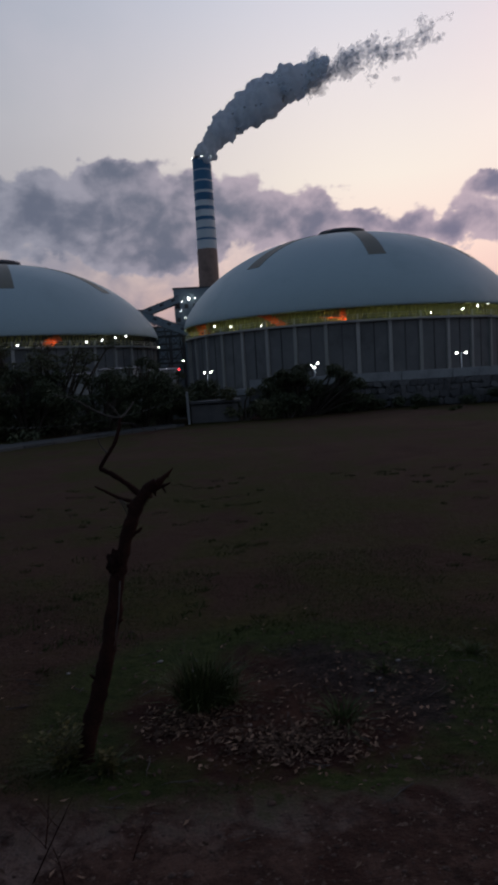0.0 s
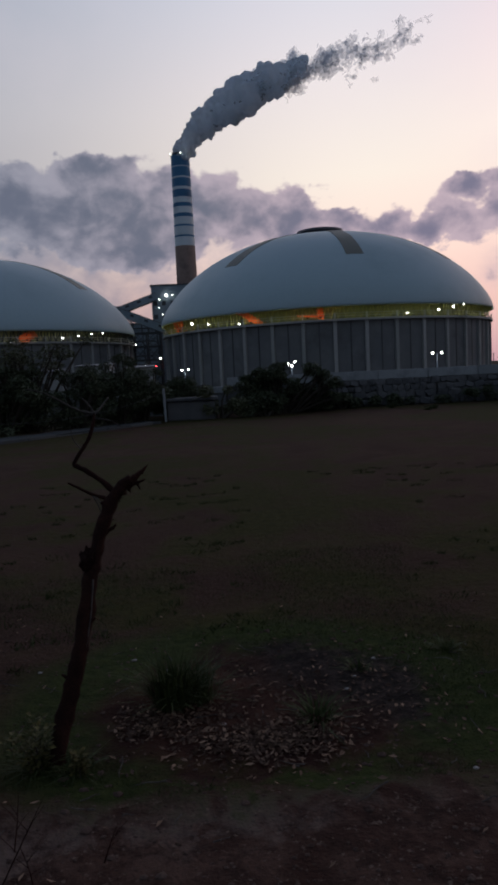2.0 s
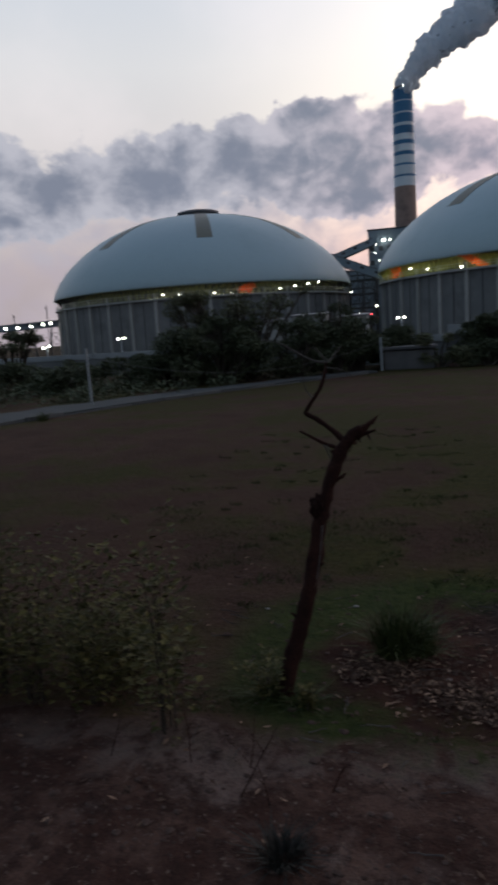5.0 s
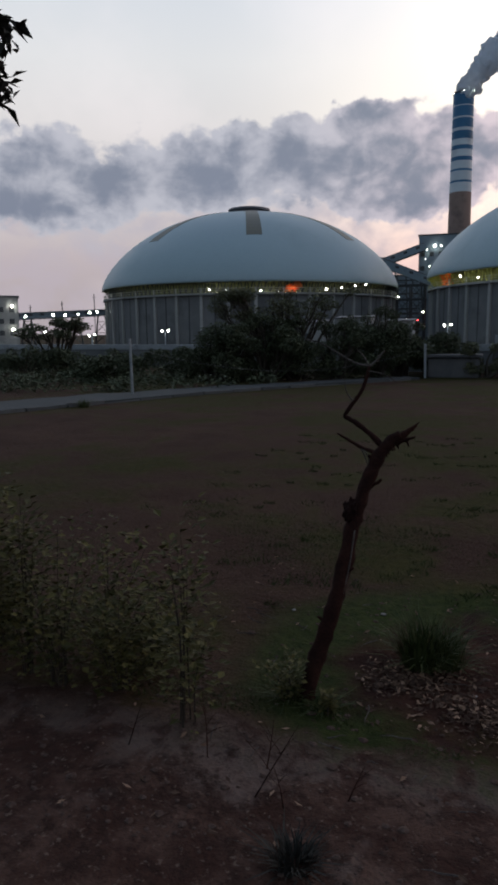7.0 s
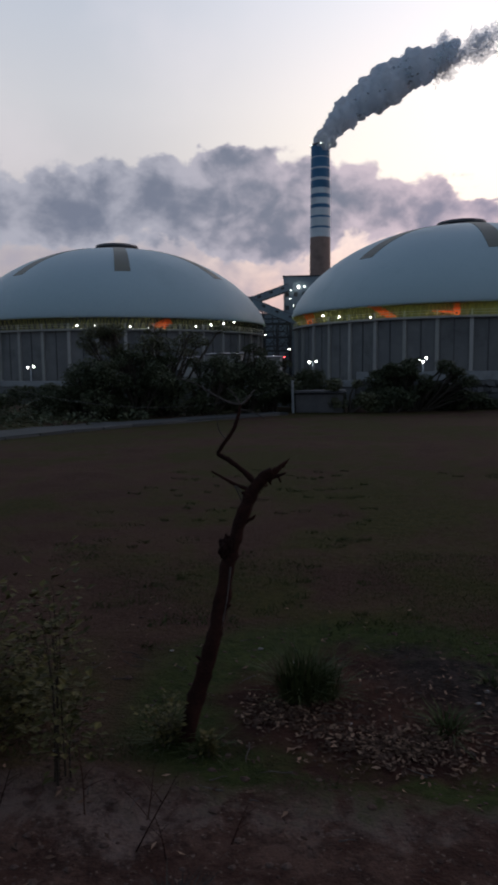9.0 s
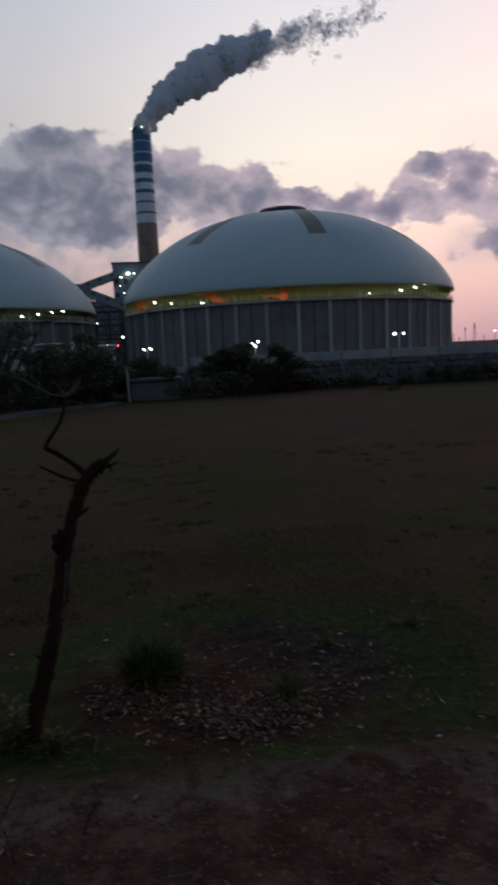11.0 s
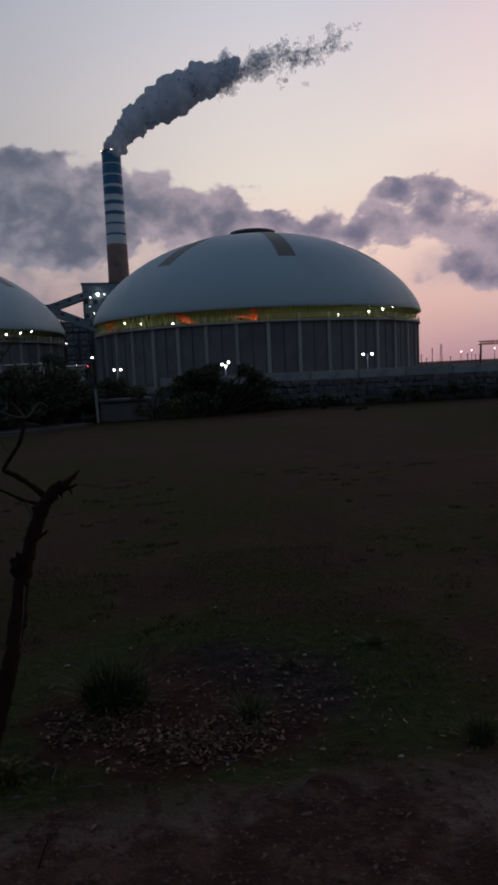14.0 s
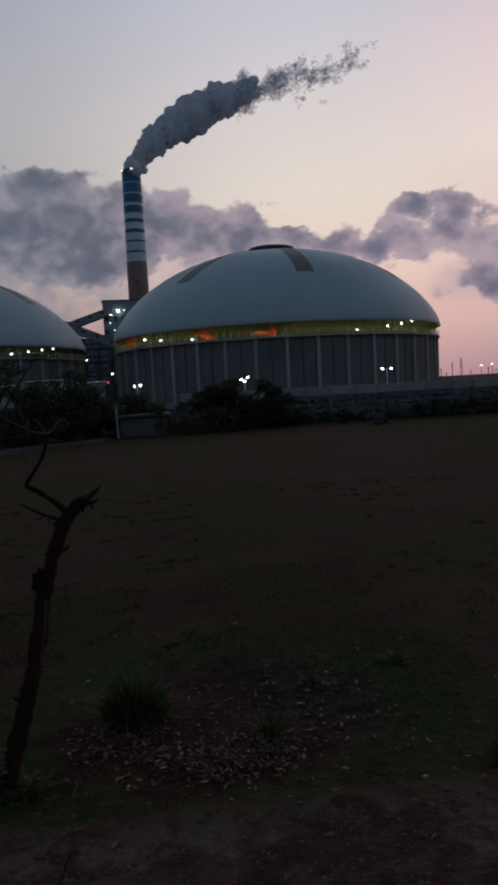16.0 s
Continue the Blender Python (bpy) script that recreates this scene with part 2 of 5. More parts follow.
def smoke_mat(name, full):
    """Grey smoke, lit through; full is how much of the light one scrap stops."""
    m = bpy.data.materials.new(name)
    m.use_nodes = True
    N = Nodes(m.node_tree)
    pos = N.add("ShaderNodeTexCoord").outputs["Object"]
    n2 = N.noise(pos, 0.25, 6.0, 0.6)
    alpha = full
    col = N.mix(n2, (0.78, 0.85, 0.92, 1), (0.88, 0.92, 0.95, 1))
    d = N.add("ShaderNodeBsdfDiffuse")
    N.put(col, d.inputs[0])
    tl = N.add("ShaderNodeBsdfTranslucent")
    N.put(col, tl.inputs[0])
    mx = N.add("ShaderNodeMixShader")
    mx.inputs[0].default_value = 0.68
    N.put(d.outputs[0], mx.inputs[1])
    N.put(tl.outputs[0], mx.inputs[2])
    tr = N.add("ShaderNodeBsdfTransparent")
    mx2 = N.add("ShaderNodeMixShader")
    N.put(alpha, mx2.inputs[0])
    N.put(tr.outputs[0], mx2.inputs[1])
    N.put(mx.outputs[0], mx2.inputs[2])
    N.put(mx2.outputs[0], N.add("ShaderNodeOutputMaterial").inputs[0])
    return m


GROUND = ground_mat()
CONCRETE = mat("weathered_concrete", (0.26, 0.27, 0.26), (0.36, 0.36, 0.35), 0.9, 0.25, 6.0, stain=(0.17, 0.175, 0.17), stain_scale=0.12, bump=0.2)
PANEL = mat("dark_wall_panel", (0.13, 0.137, 0.142), (0.19, 0.195, 0.195), 0.85, 0.2, 5.0, stain=(0.09, 0.095, 0.095), stain_scale=0.09, bump=0.15)
CLADDING = mat("pale_dome_cladding", (0.285, 0.385, 0.425), (0.32, 0.425, 0.46), 0.5, 0.06, 1.5, stain=(0.27, 0.365, 0.40), stain_scale=0.03, bump=0.05, spec=0.4)
SKYLIGHT = mat("olive_skylight_strip", (0.115, 0.118, 0.095), (0.16, 0.158, 0.12), 0.5, 0.3, 4.0, bump=0.1)
CAPMETAL = mat("dark_cap_metal", (0.10, 0.10, 0.115), (0.15, 0.15, 0.16), 0.6, 0.5, 6.0, metal=0.3)
LINING = mat("dark_olive_lining", (0.17, 0.18, 0.09), (0.25, 0.25, 0.13), 0.8, 0.3, 3.0)
OCHRE = mat("lit_lattice_ochre", (0.26, 0.25, 0.10), (0.36, 0.34, 0.16), 0.8, 0.3, 3.0, stain=(0.15, 0.15, 0.07), stain_scale=0.3)
STEEL = mat("painted_steel", (0.30, 0.31, 0.28), (0.42, 0.43, 0.38), 0.6, 0.6, 8.0, metal=0.2, bump=0.1)
DARKSTEEL = mat("dark_steel", (0.05, 0.055, 0.06), (0.09, 0.095, 0.10), 0.6, 0.6, 8.0, metal=0.4, bump=0.1)
ORANGE = mat("orange_paint", (0.55, 0.12, 0.03), (0.75, 0.20, 0.06), 0.6, 0.8, 8.0, bump=0.1)
BLUE = mat("blue_chimney_paint", (0.035, 0.13, 0.25), (0.05, 0.17, 0.31), 0.6, 0.15, 3.0, stain=(0.03, 0.10, 0.19), stain_scale=0.1, bump=0.1)
WHITE = mat("white_chimney_paint", (0.50, 0.56, 0.60), (0.60, 0.66, 0.70), 0.6, 0.15, 3.0, stain=(0.40, 0.45, 0.49), stain_scale=0.1, bump=0.1)
BROWN = mat("raw_brown_concrete", (0.20, 0.14, 0.12), (0.28, 0.20, 0.17), 0.9, 0.15, 3.0, stain=(0.15, 0.11, 0.10), stain_scale=0.1, bump=0.2)
BLUEGREY = mat("blue_grey_sheet", (0.17, 0.22, 0.26), (0.23, 0.285, 0.325), 0.6, 0.15, 3.0, stain=(0.14, 0.18, 0.21), stain_scale=0.1)
STONE = mat("rubble_stone", (0.07, 0.073, 0.078), (0.135, 0.135, 0.138), 0.9, 2.0, 20.0, bump=0.6)
MORTAR = mat("dark_mortar", (0.07, 0.073, 0.078), (0.11, 0.11, 0.11), 0.95, 2.0, 20.0)
COPING = mat("grey_coping", (0.22, 0.24, 0.25), (0.31, 0.33, 0.34), 0.9, 0.8, 15.0, stain=(0.16, 0.17, 0.18), stain_scale=0.7)
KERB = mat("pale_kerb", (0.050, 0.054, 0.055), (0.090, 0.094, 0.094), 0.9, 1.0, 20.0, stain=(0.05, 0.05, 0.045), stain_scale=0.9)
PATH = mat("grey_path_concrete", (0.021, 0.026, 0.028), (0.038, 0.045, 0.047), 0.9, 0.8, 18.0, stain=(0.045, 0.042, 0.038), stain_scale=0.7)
BARK = mat("dead_bark", (0.015, 0.006, 0.005), (0.044, 0.018, 0.013), 0.95, 14.0, 90.0, bump=0.9, bump_dist=0.01, spec=0.1)
TWIG = mat("bleached_twig", (0.05, 0.042, 0.038), (0.12, 0.105, 0.095), 0.9, 14.0, 90.0, bump=0.5, bump_dist=0.004, spec=0.1)
TRUNK = mat("shrub_wood", (0.03, 0.025, 0.02), (0.07, 0.06, 0.05), 0.95, 6.0, 50.0, bump=0.6, spec=0.1)
HEDGE = leaf_mat("hedge_leaf", (0.042, 0.056, 0.034), (0.108, 0.124, 0.072))
PALELEAF = leaf_mat("dusty_leaf", (0.075, 0.085, 0.045), (0.14, 0.145, 0.085))
DARKLEAF = leaf_mat("dark_leaf", (0.020, 0.020, 0.018), (0.042, 0.040, 0.034))
WEED = leaf_mat("weed_leaf", (0.034, 0.036, 0.011), (0.130, 0.110, 0.037), 0.6, 2.2)
BLADE = leaf_mat("grass_blade", (0.022, 0.038, 0.012), (0.060, 0.070, 0.024))
DRYLEAF = leaf_mat("dry_leaf", (0.026, 0.012, 0.009), (0.30, 0.19, 0.13), 0.7, 3.4)
PALESTONE = mat("pale_pebble", (0.16, 0.15, 0.14), (0.30, 0.28, 0.27), 0.9, 20.0, 90.0)
CLOD = mat("earth_clod", (0.040, 0.023, 0.018), (0.11, 0.075, 0.062), 0.95, 12.0, 90.0, bump=0.6, spec=0.1)
SMOKE = smoke_mat("smoke", 1.0)
WISP = smoke_mat("smoke_wisp", 0.28)
LAMP = glow("cool_lamp", (0.95, 1.0, 0.93), 9.0)
# warm fill added for the orange booms, hidden behind a hood
BOOMFILL = glow("added_boom_fill", (1.0, 0.42, 0.16), 22.0)
GALLERYGLOW = glow("olive_gallery_glow", (0.80, 0.86, 0.36), 5.2)
DIMGALLERY = glow("dim_gallery_glow", (0.85, 0.85, 0.50), 2.4)
REDLAMP = glow("red_lamp", (1.0, 0.04, 0.05), 12.0)
DISTLAMP = glow("distant_lamp", (1.0, 0.80, 0.70), 3.5)


# ---- mesh helpers ----
def link(name, verts, faces, material, parent=None, label="", smooth=False):
    me = bpy.data.meshes.new(name)
    me.from_pydata([tuple(v) for v in verts], [], [tuple(f) for f in faces])
    if smooth:
        me.polygons.foreach_set("use_smooth", [True] * len(me.polygons))
    me.materials.append(material)
    me.update()
    ob = new(name, me)
    ob.parent = parent
    return tagged(ob, label=label)


def part(name, bm, material, parent=None, label="", smooth=False):
    me = bpy.data.meshes.new(name)
    bm.normal_update()
    bm.to_mesh(me)
    bm.free()
    if smooth:
        me.polygons.foreach_set("use_smooth", [True] * len(me.polygons))
    me.materials.append(material)
    ob = new(name, me)
    ob.parent = parent
    return tagged(ob, label=label)


def thing(name, label, category, group="", kind="", at=(0, 0, 0)):
    ob = new(name)
    ob.location = at
    ob.empty_display_size = 0.1
    return tagged(ob, label, category, group, kind)


def box(bm, m, sx, sy, sz, bevel=0.0):
    """A box of that size centred on the pose m."""
    geo = bmesh.ops.create_cube(bm, size=1.0, matrix=m @ Matrix.Diagonal((sx, sy, sz, 1)))
    if bevel:
        edges = list({e for v in geo["verts"] for e in v.link_edges})
        bmesh.ops.bevel(bm, geom=edges, offset=bevel, segments=2, affect="EDGES")


def beam(bm, a, b, w, h=None):
    """A square bar from a to b."""
    a, b = Vector(a), Vector(b)
    d = b - a
    q = d.to_track_quat("Y", "Z").to_matrix().to_4x4()
    box(bm, Matrix.Translation((a + b) / 2) @ q, w, d.length, h or w)


def ring(profile, n, a0=0.0, a1=math.tau, closed_profile=True):
    """Sweep a profile of (radius, z) round the z axis."""
    full = abs(a1 - a0 - math.tau) < 1e-6
    cnt = n if full else n + 1
    verts, faces = [], []
    k = len(profile)
    for i in range(cnt):
        a = a0 + (a1 - a0) * i / n
        for r, z in profile:
            verts.append((r * math.sin(a), -r * math.cos(a), z))
    for i in range(n):
        j = (i + 1) % cnt
        for p in range(k if closed_profile else k - 1):
            q = (p + 1) % k
            faces.append((i * k + p, j * k + p, j * k + q, i * k + q))
    if not full and closed_profile:
        faces.append(tuple(range(k - 1, -1, -1)))
        faces.append(tuple((cnt - 1) * k + p for p in range(k)))
    return verts, faces


def limb(pts, radii, sides=8, rough=0.0, seed=0, cap=True):
    """A tapered tube along pts, with an uneven skin."""
    verts, faces = [], []
    n = len(pts)
    for i, p in enumerate(pts):
        p = Vector(p)
        d = (Vector(pts[min(i + 1, n - 1)]) - Vector(pts[max(i - 1, 0)])).normalized()
        u = d.cross(Vector((0.0, 1.0, 0.13))).normalized()
        v = d.cross(u)
        for s in range(sides):
            a = math.tau * s / sides
            r = radii[i] * (1 + rough * noise.noise((p + (u * math.cos(a) + v * math.sin(a)) * radii[i]) * (0.9 / max(radii[0], 0.004)) + Vector((seed * 7.1, 0, 0))))
            verts.append(p + (u * math.cos(a) + v * math.sin(a)) * r)
    for i in range(n - 1):
        for s in range(sides):
            t = (s + 1) % sides
            faces.append((i * sides + s, i * sides + t, (i + 1) * sides + t, (i + 1) * sides + s))
    if cap:
        faces.append(tuple(range(sides - 1, -1, -1)))
        faces.append(tuple((n - 1) * sides + s for s in range(sides)))
    return verts, faces


def curve_pts(pts, per=4):
    """Catmull-Rom through pts."""
    pts = [Vector(p) for p in pts]
    res = []
    for i in range(len(pts) - 1):
        p0, p1, p2, p3 = pts[max(i - 1, 0)], pts[i], pts[i + 1], pts[min(i + 2, len(pts) - 1)]
        for k in range(per):
            t = k / per
            res.append(0.5 * ((2 * p1) + (p2 - p0) * t + (2 * p0 - 5 * p1 + 4 * p2 - p3) * t * t + (3 * p1 - p0 - 3 * p2 + p3) * t ** 3))
    res.append(pts[-1])
    return res


def merge(bits):
    verts, faces = [], []
    for v, f in bits:
        o = len(verts)
        verts += list(v)
        faces += [tuple(i + o for i in g) for g in f]
    return verts, faces


def leaves(rng, centres, count, size, droop=0.4, spread=1.0):
    """Small folded leaves filling lumps given as (x, y, z, radius, flatten)."""
    verts, faces = [], []
    weights = np.array([c[3] ** 2 for c in centres])
    picks = rng.choice(len(centres), count, p=weights / weights.sum())
    for i in picks:
        x, y, z, r, fl = centres[i]
        d = rng.normal(size=3)
        d /= np.linalg.norm(d)
        rr = r * (0.55 + 0.5 * rng.random() ** 0.7) * spread
        c = Vector((x + d[0] * rr, y + d[1] * rr, z + d[2] * rr * fl))
        a = rng.uniform(0, math.tau)
        way = Vector((math.cos(a), math.sin(a), rng.uniform(-1.0, 0.5) * (0.4 + droop))).normalized()
        side = way.cross(Vector((rng.normal() * 0.4, rng.normal() * 0.4, 1))).normalized()
        up = side.cross(way)
        s = size * rng.uniform(0.6, 1.35)
        w = s * rng.uniform(0.2, 0.32)
        o = len(verts)
        verts += [c, c + way * s * 0.45 + side * w + up * w * 0.3, c + way * s - up * w * 0.4, c + way * s * 0.45 - side * w + up * w * 0.3]
        faces += [(o, o + 1, o + 2), (o, o + 2, o + 3)]
    return verts, faces


def on_ring(centre, azimuth, r):
    """The near point of a circle round centre that is seen from the eye at that azimuth."""
    d = Vector((math.sin(radians(azimuth)), math.cos(radians(azimuth))))
    c = Vector(centre[:2])
    b = d.dot(c)
    h = max(r * r - (c - d * b).length_squared, 0.0)
    return d * (b - math.sqrt(h))


def at(azimuth, elevation, dist):
    """A point seen from the eye in that direction, dist metres off on the plan."""
    return Vector((dist * math.sin(radians(azimuth)), dist * math.cos(radians(azimuth)), 1.6 + dist * math.tan(radians(elevation))))


def height(x, y):
    """The lie of the land."""
    d = math.hypot(x, y)
    near = max(0.0, 1.0 - d / 14.0)
    h = 0.035 * noise.noise((x * 1.3, y * 1.3, 0.0)) * near + 0.012 * noise.noise((x * 6, y * 6, 3.0)) * near
    if -1.5 < y < 2.6:
        h += 0.03 * near * min(1.0, (2.6 - y) / 0.3)
    if 2.0 < y < 2.9:
        h += 0.035 * math.exp(-((y - 2.42 - 0.12 * noise.noise((x * 1.7, 0, 2.0))) / 0.11) ** 2) * (0.6 + 0.6 * noise.noise((x * 3.1, y * 3.1, 6.0)))
    t = min(max((d - 34.0) / 90.0, 0.0), 1.0)
    return h - 2.2 * t * t * (3 - 2 * t)


# ---- ground ----
def axis(lo, hi, step):
    mid = list(np.arange(lo, hi + step / 2, step))
    out_hi, out_lo, s = [], [], step
    v = hi
    while v < 4200:
        s *= 1.12
        v += s
        out_hi.append(v)
    v, s = lo, step
    while v > -4200:
        s *= 1.16
        v -= s
        out_lo.append(v)
    return out_lo[::-1] + mid + out_hi


def ground():
    xs, ys = axis(-2.6, 2.2, 0.06), axis(1.7, 5.0, 0.06)
    verts = [(x, y, height(x, y)) for y in ys for x in xs]
    n = len(xs)
    faces = [(j * n + i, j * n + i + 1, (j + 1) * n + i + 1, (j + 1) * n + i) for j in range(len(ys) - 1) for i in range(n - 1)]
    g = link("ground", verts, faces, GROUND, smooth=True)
    tagged(g, "dark red-brown earth field with worn olive grass", "ground", kind="structure")


ground()


# ---- storage domes ----
def storage_dome(centre, dz, first_column, strips, lamps, fires, lit, label):
    """Round coal store: pillared concrete drum, lit open gallery, pale shallow dome with a flat cap."""
    cx, cy = centre
    top = thing("storage_dome", label, "storage dome", "storage domes", at=(cx, cy, 0))
    top.rotation_euler = (0, 0, math.atan2(-cx, cy))  # local -y looks at the eye
    RIM, WALL, APEX, EDGE, GUT = 55.0, 53.6, 45.9 + dz, 18.2 + dz, 14.2 + dz
    rise = APEX - EDGE

    def shell(r, lift=0.0):
        return EDGE + lift + rise * max(1 - (r / RIM) ** 2.2, 0.0) ** 0.69

    v, f = ring([(WALL, -3.0), (WALL, GUT), (WALL - 0.6, GUT), (WALL - 0.6, -3.0)], 160)
    link("wall", v, f, PANEL, top, "dark concrete drum wall")
    v, f = ring([(WALL + 1.1, GUT - 0.25), (WALL + 1.1, GUT + 0.35), (WALL - 3.6, GUT + 0.35), (WALL - 3.6, GUT - 0.25)], 160)
    link("ring_beam", v, f, CONCRETE, top, "pale concrete ring beam")
    v, f = ring([(50.0, GUT), (50.0, EDGE + 2.4), (49.8, EDGE + 2.4), (49.8, GUT)], 160)
    link("lining", v, f, LINING, top, "yellow-green lit gallery lining")
    # the shell, with a thickness
    rs = [6.5 + (RIM - 6.5) * math.sin(math.pi / 2 * i / 36) for i in range(37)]
    prof = [(r, shell(r)) for r in rs] + [(RIM, EDGE - 0.45), (RIM - 0.35, EDGE - 0.45)] + [(r, shell(r) - 0.4) for r in reversed(rs[:-1])]
    v, f = ring(prof, 160)
    link("roof", v, f, CLADDING, top, "pale blue-grey dome roof", smooth=True)
    v, f = ring([(0.01, APEX + 2.3), (6.2, APEX + 2.1), (7.7, APEX + 1.75), (7.8, APEX + 1.05), (7.0, APEX + 0.85), (6.9, APEX - 0.9), (0.01, APEX - 0.9)], 64)
    link("cap", v, f, CAPMETAL, top, "flat dark ventilator cap")
    for th in strips:
        verts, faces = [], []
        k = 18
        for i in range(k + 1):
            r = 7.4 + (43.8 - 7.4) * i / k
            half = 1.8 + 0.7 * i / k
            for s, lift in ((-half, 0.14), (half, 0.14), (half, -0.1), (-half, -0.1)):
                a = radians(th) + s / r
                verts.append((r * math.sin(a), -r * math.cos(a), shell(r, lift)))
        for i in range(k):
            for q in range(4):
                w = (q + 1) % 4
                faces.append((4 * i + q, 4 * i + w, 4 * i + 4 + w, 4 * i + 4 + q))
        faces += [(3, 2, 1, 0), (4 * k, 4 * k + 1, 4 * k + 2, 4 * k + 3)]
        link("skylight_strip", verts, faces, SKYLIGHT, top, "olive skylight strip")
    # columns, brackets and rails share their meshes
    bm = bmesh.new()
    box(bm, pose(0, -0.2, (GUT - 3.4) / 2), 0.95, 0.95, GUT + 2.9, 0.08)
    col = part("column", bm, CONCRETE, top, "pale concrete pillar")
    bm = bmesh.new()
    box(bm, pose(0, -0.02, (GUT - 3.4) / 2), 0.3, 0.16, GUT + 2.7, 0.03)
    seam = part("wall_seam", bm, DARKSTEEL, top, "dark vertical joint cover")
    post_bm = bmesh.new()
    box(post_bm, pose(0, 0, GUT + 0.35 + 0.6), 0.42, 0.3, 1.9)
    post = part("gallery_post", post_bm, STEEL, top)
    for i in range(40):
        a = radians(first_column + 9.0 * i)
        m = pose(WALL * math.sin(a), -WALL * math.cos(a), 0, 0, 0, math.degrees(a))
        c = col if i == 0 else new("column", col.data)
        c.parent, c.matrix_basis = top, m
        b = radians(first_column + 9.0 * i + 4.5)
        c = seam if i == 0 else new("wall_seam", seam.data)
        c.parent, c.matrix_basis = top, pose(WALL * math.sin(b), -WALL * math.cos(b), 0, 0, 0, math.degrees(b))
        m2 = pose((WALL + 0.7) * math.sin(a), -(WALL + 0.7) * math.cos(a), 0, 0, 0, math.degrees(a))
        c = post if i == 0 else new("gallery_post", post.data)
        c.parent, c.matrix_basis = top, m2
    for z in (0.95, 1.6):
        v, f = ring([(WALL + 0.75, GUT + z), (WALL + 0.75, GUT + z + 0.12), (WALL + 0.6, GUT + z + 0.12), (WALL + 0.6, GUT + z)], 160)
        link("handrail", v, f, STEEL, top)
    # unseen light ring added behind the beam for the even gallery glow
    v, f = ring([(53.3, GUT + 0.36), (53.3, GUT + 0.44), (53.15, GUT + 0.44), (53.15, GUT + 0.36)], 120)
    link("strip_light", v, f, lit, top, "unseen strip light added for the even yellowish gallery glow")
    # lattice that carries the dome
    bits = []
    n = 160
    for i in range(n):
        a, b = math.tau * i / n, math.tau * (i + 0.5) / n
        c = math.tau * (i + 1) / n
        p = [(52.0 * math.sin(t), -52.0 * math.cos(t), z) for t, z in ((a, GUT + 0.3), (b, EDGE + 0.8), (c, GUT + 0.3))]
        for s, e in ((0, 1), (1, 2)):
            bits.append(limb([p[s], p[e]], [0.13, 0.13], 4))
        q = (54.2 * math.sin(b), -54.2 * math.cos(b), EDGE - 0.2)
        bits.append(limb([p[1], q], [0.09, 0.09], 4))
        bits.append(limb([p[0], q], [0.09, 0.09], 4))
    v, f = merge(bits)
    # gallery light is put into the lattice colour: ochre if bright, dark if dim
    link("lattice", v, f, OCHRE if lit == GALLERYGLOW else DARKSTEEL, top, "steel lattice coloured yellowish as if lit" if lit == GALLERYGLOW else "steel lattice coloured dark as if unlit")
    inv = (Matrix.Translation((cx, cy, 0)) @ Matrix.Rotation(top.rotation_euler[2], 4, "Z")).inverted()
    # lamps along the gallery
    for azm, elev in lamps:
        xy = on_ring(centre, azm, 53.9)
        z = 1.6 + xy.length * math.tan(radians(elev))
        bm = bmesh.new()
        bmesh.ops.create_icosphere(bm, subdivisions=2, radius=0.25)
        p = part("gallery_lamp", bm, LAMP, top, "bright white lamp", smooth=True)
        p.matrix_basis = inv @ Matrix.Translation((xy.x, xy.y, z))
    # orange inclined booms of the coal handling gear
    for azm, elev, tilt, length, wide in fires:
        xy = on_ring(centre, azm, 52.8)
        z = 1.6 + xy.length * math.tan(radians(elev))
        bm = bmesh.new()
        box(bm, pose(0, 0, 0), length, 0.5, wide * 0.75, 0.08)
        p = part("boom", bm, ORANGE, top, "orange painted inclined boom")
        p.matrix_basis = inv @ pose(xy.x, xy.y, z, 0, tilt, -math.degrees(math.atan2(xy.x, xy.y)))
        rib = None
        for i in range(5):
            x = length * (i / 4 - 0.5) * 0.92
            if rib is None:
                bm = bmesh.new()
                box(bm, pose(0, 0, 0), 0.3, 0.9, wide, 0.04)
                rib = part("rib", bm, ORANGE, p)
                r = rib
            else:
                r = new("rib", rib.data)
                r.parent = p
            r.location = (x, 0, 0)
        # added hooded floodlight on the rail, no known lamp, turned inwards to brighten boom
        xy2 = on_ring(centre, azm, 54.3)
        turn = inv @ pose(xy2.x, xy2.y, GUT + 0.85, 0, 0, -math.degrees(math.atan2(xy2.x, xy2.y)))
        bm = bmesh.new()
        box(bm, pose(0, 0, 0), 0.7, 0.24, 0.5, 0.04)
        p = part("floodlight", bm, DARKSTEEL, top, "hooded floodlight added to brighten the boom")
        p.matrix_basis = turn
        bm = bmesh.new()
        box(bm, pose(0, 0.14, 0), 0.6, 0.03, 0.4)
        part("lens", bm, BOOMFILL, p, "warm glowing lens added to brighten the boom")
        bm = bmesh.new()
        beam(bm, (0, 0, -0.3), (0, 0, -0.5), 0.12)
        part("arm", bm, DARKSTEEL, p)
    return top


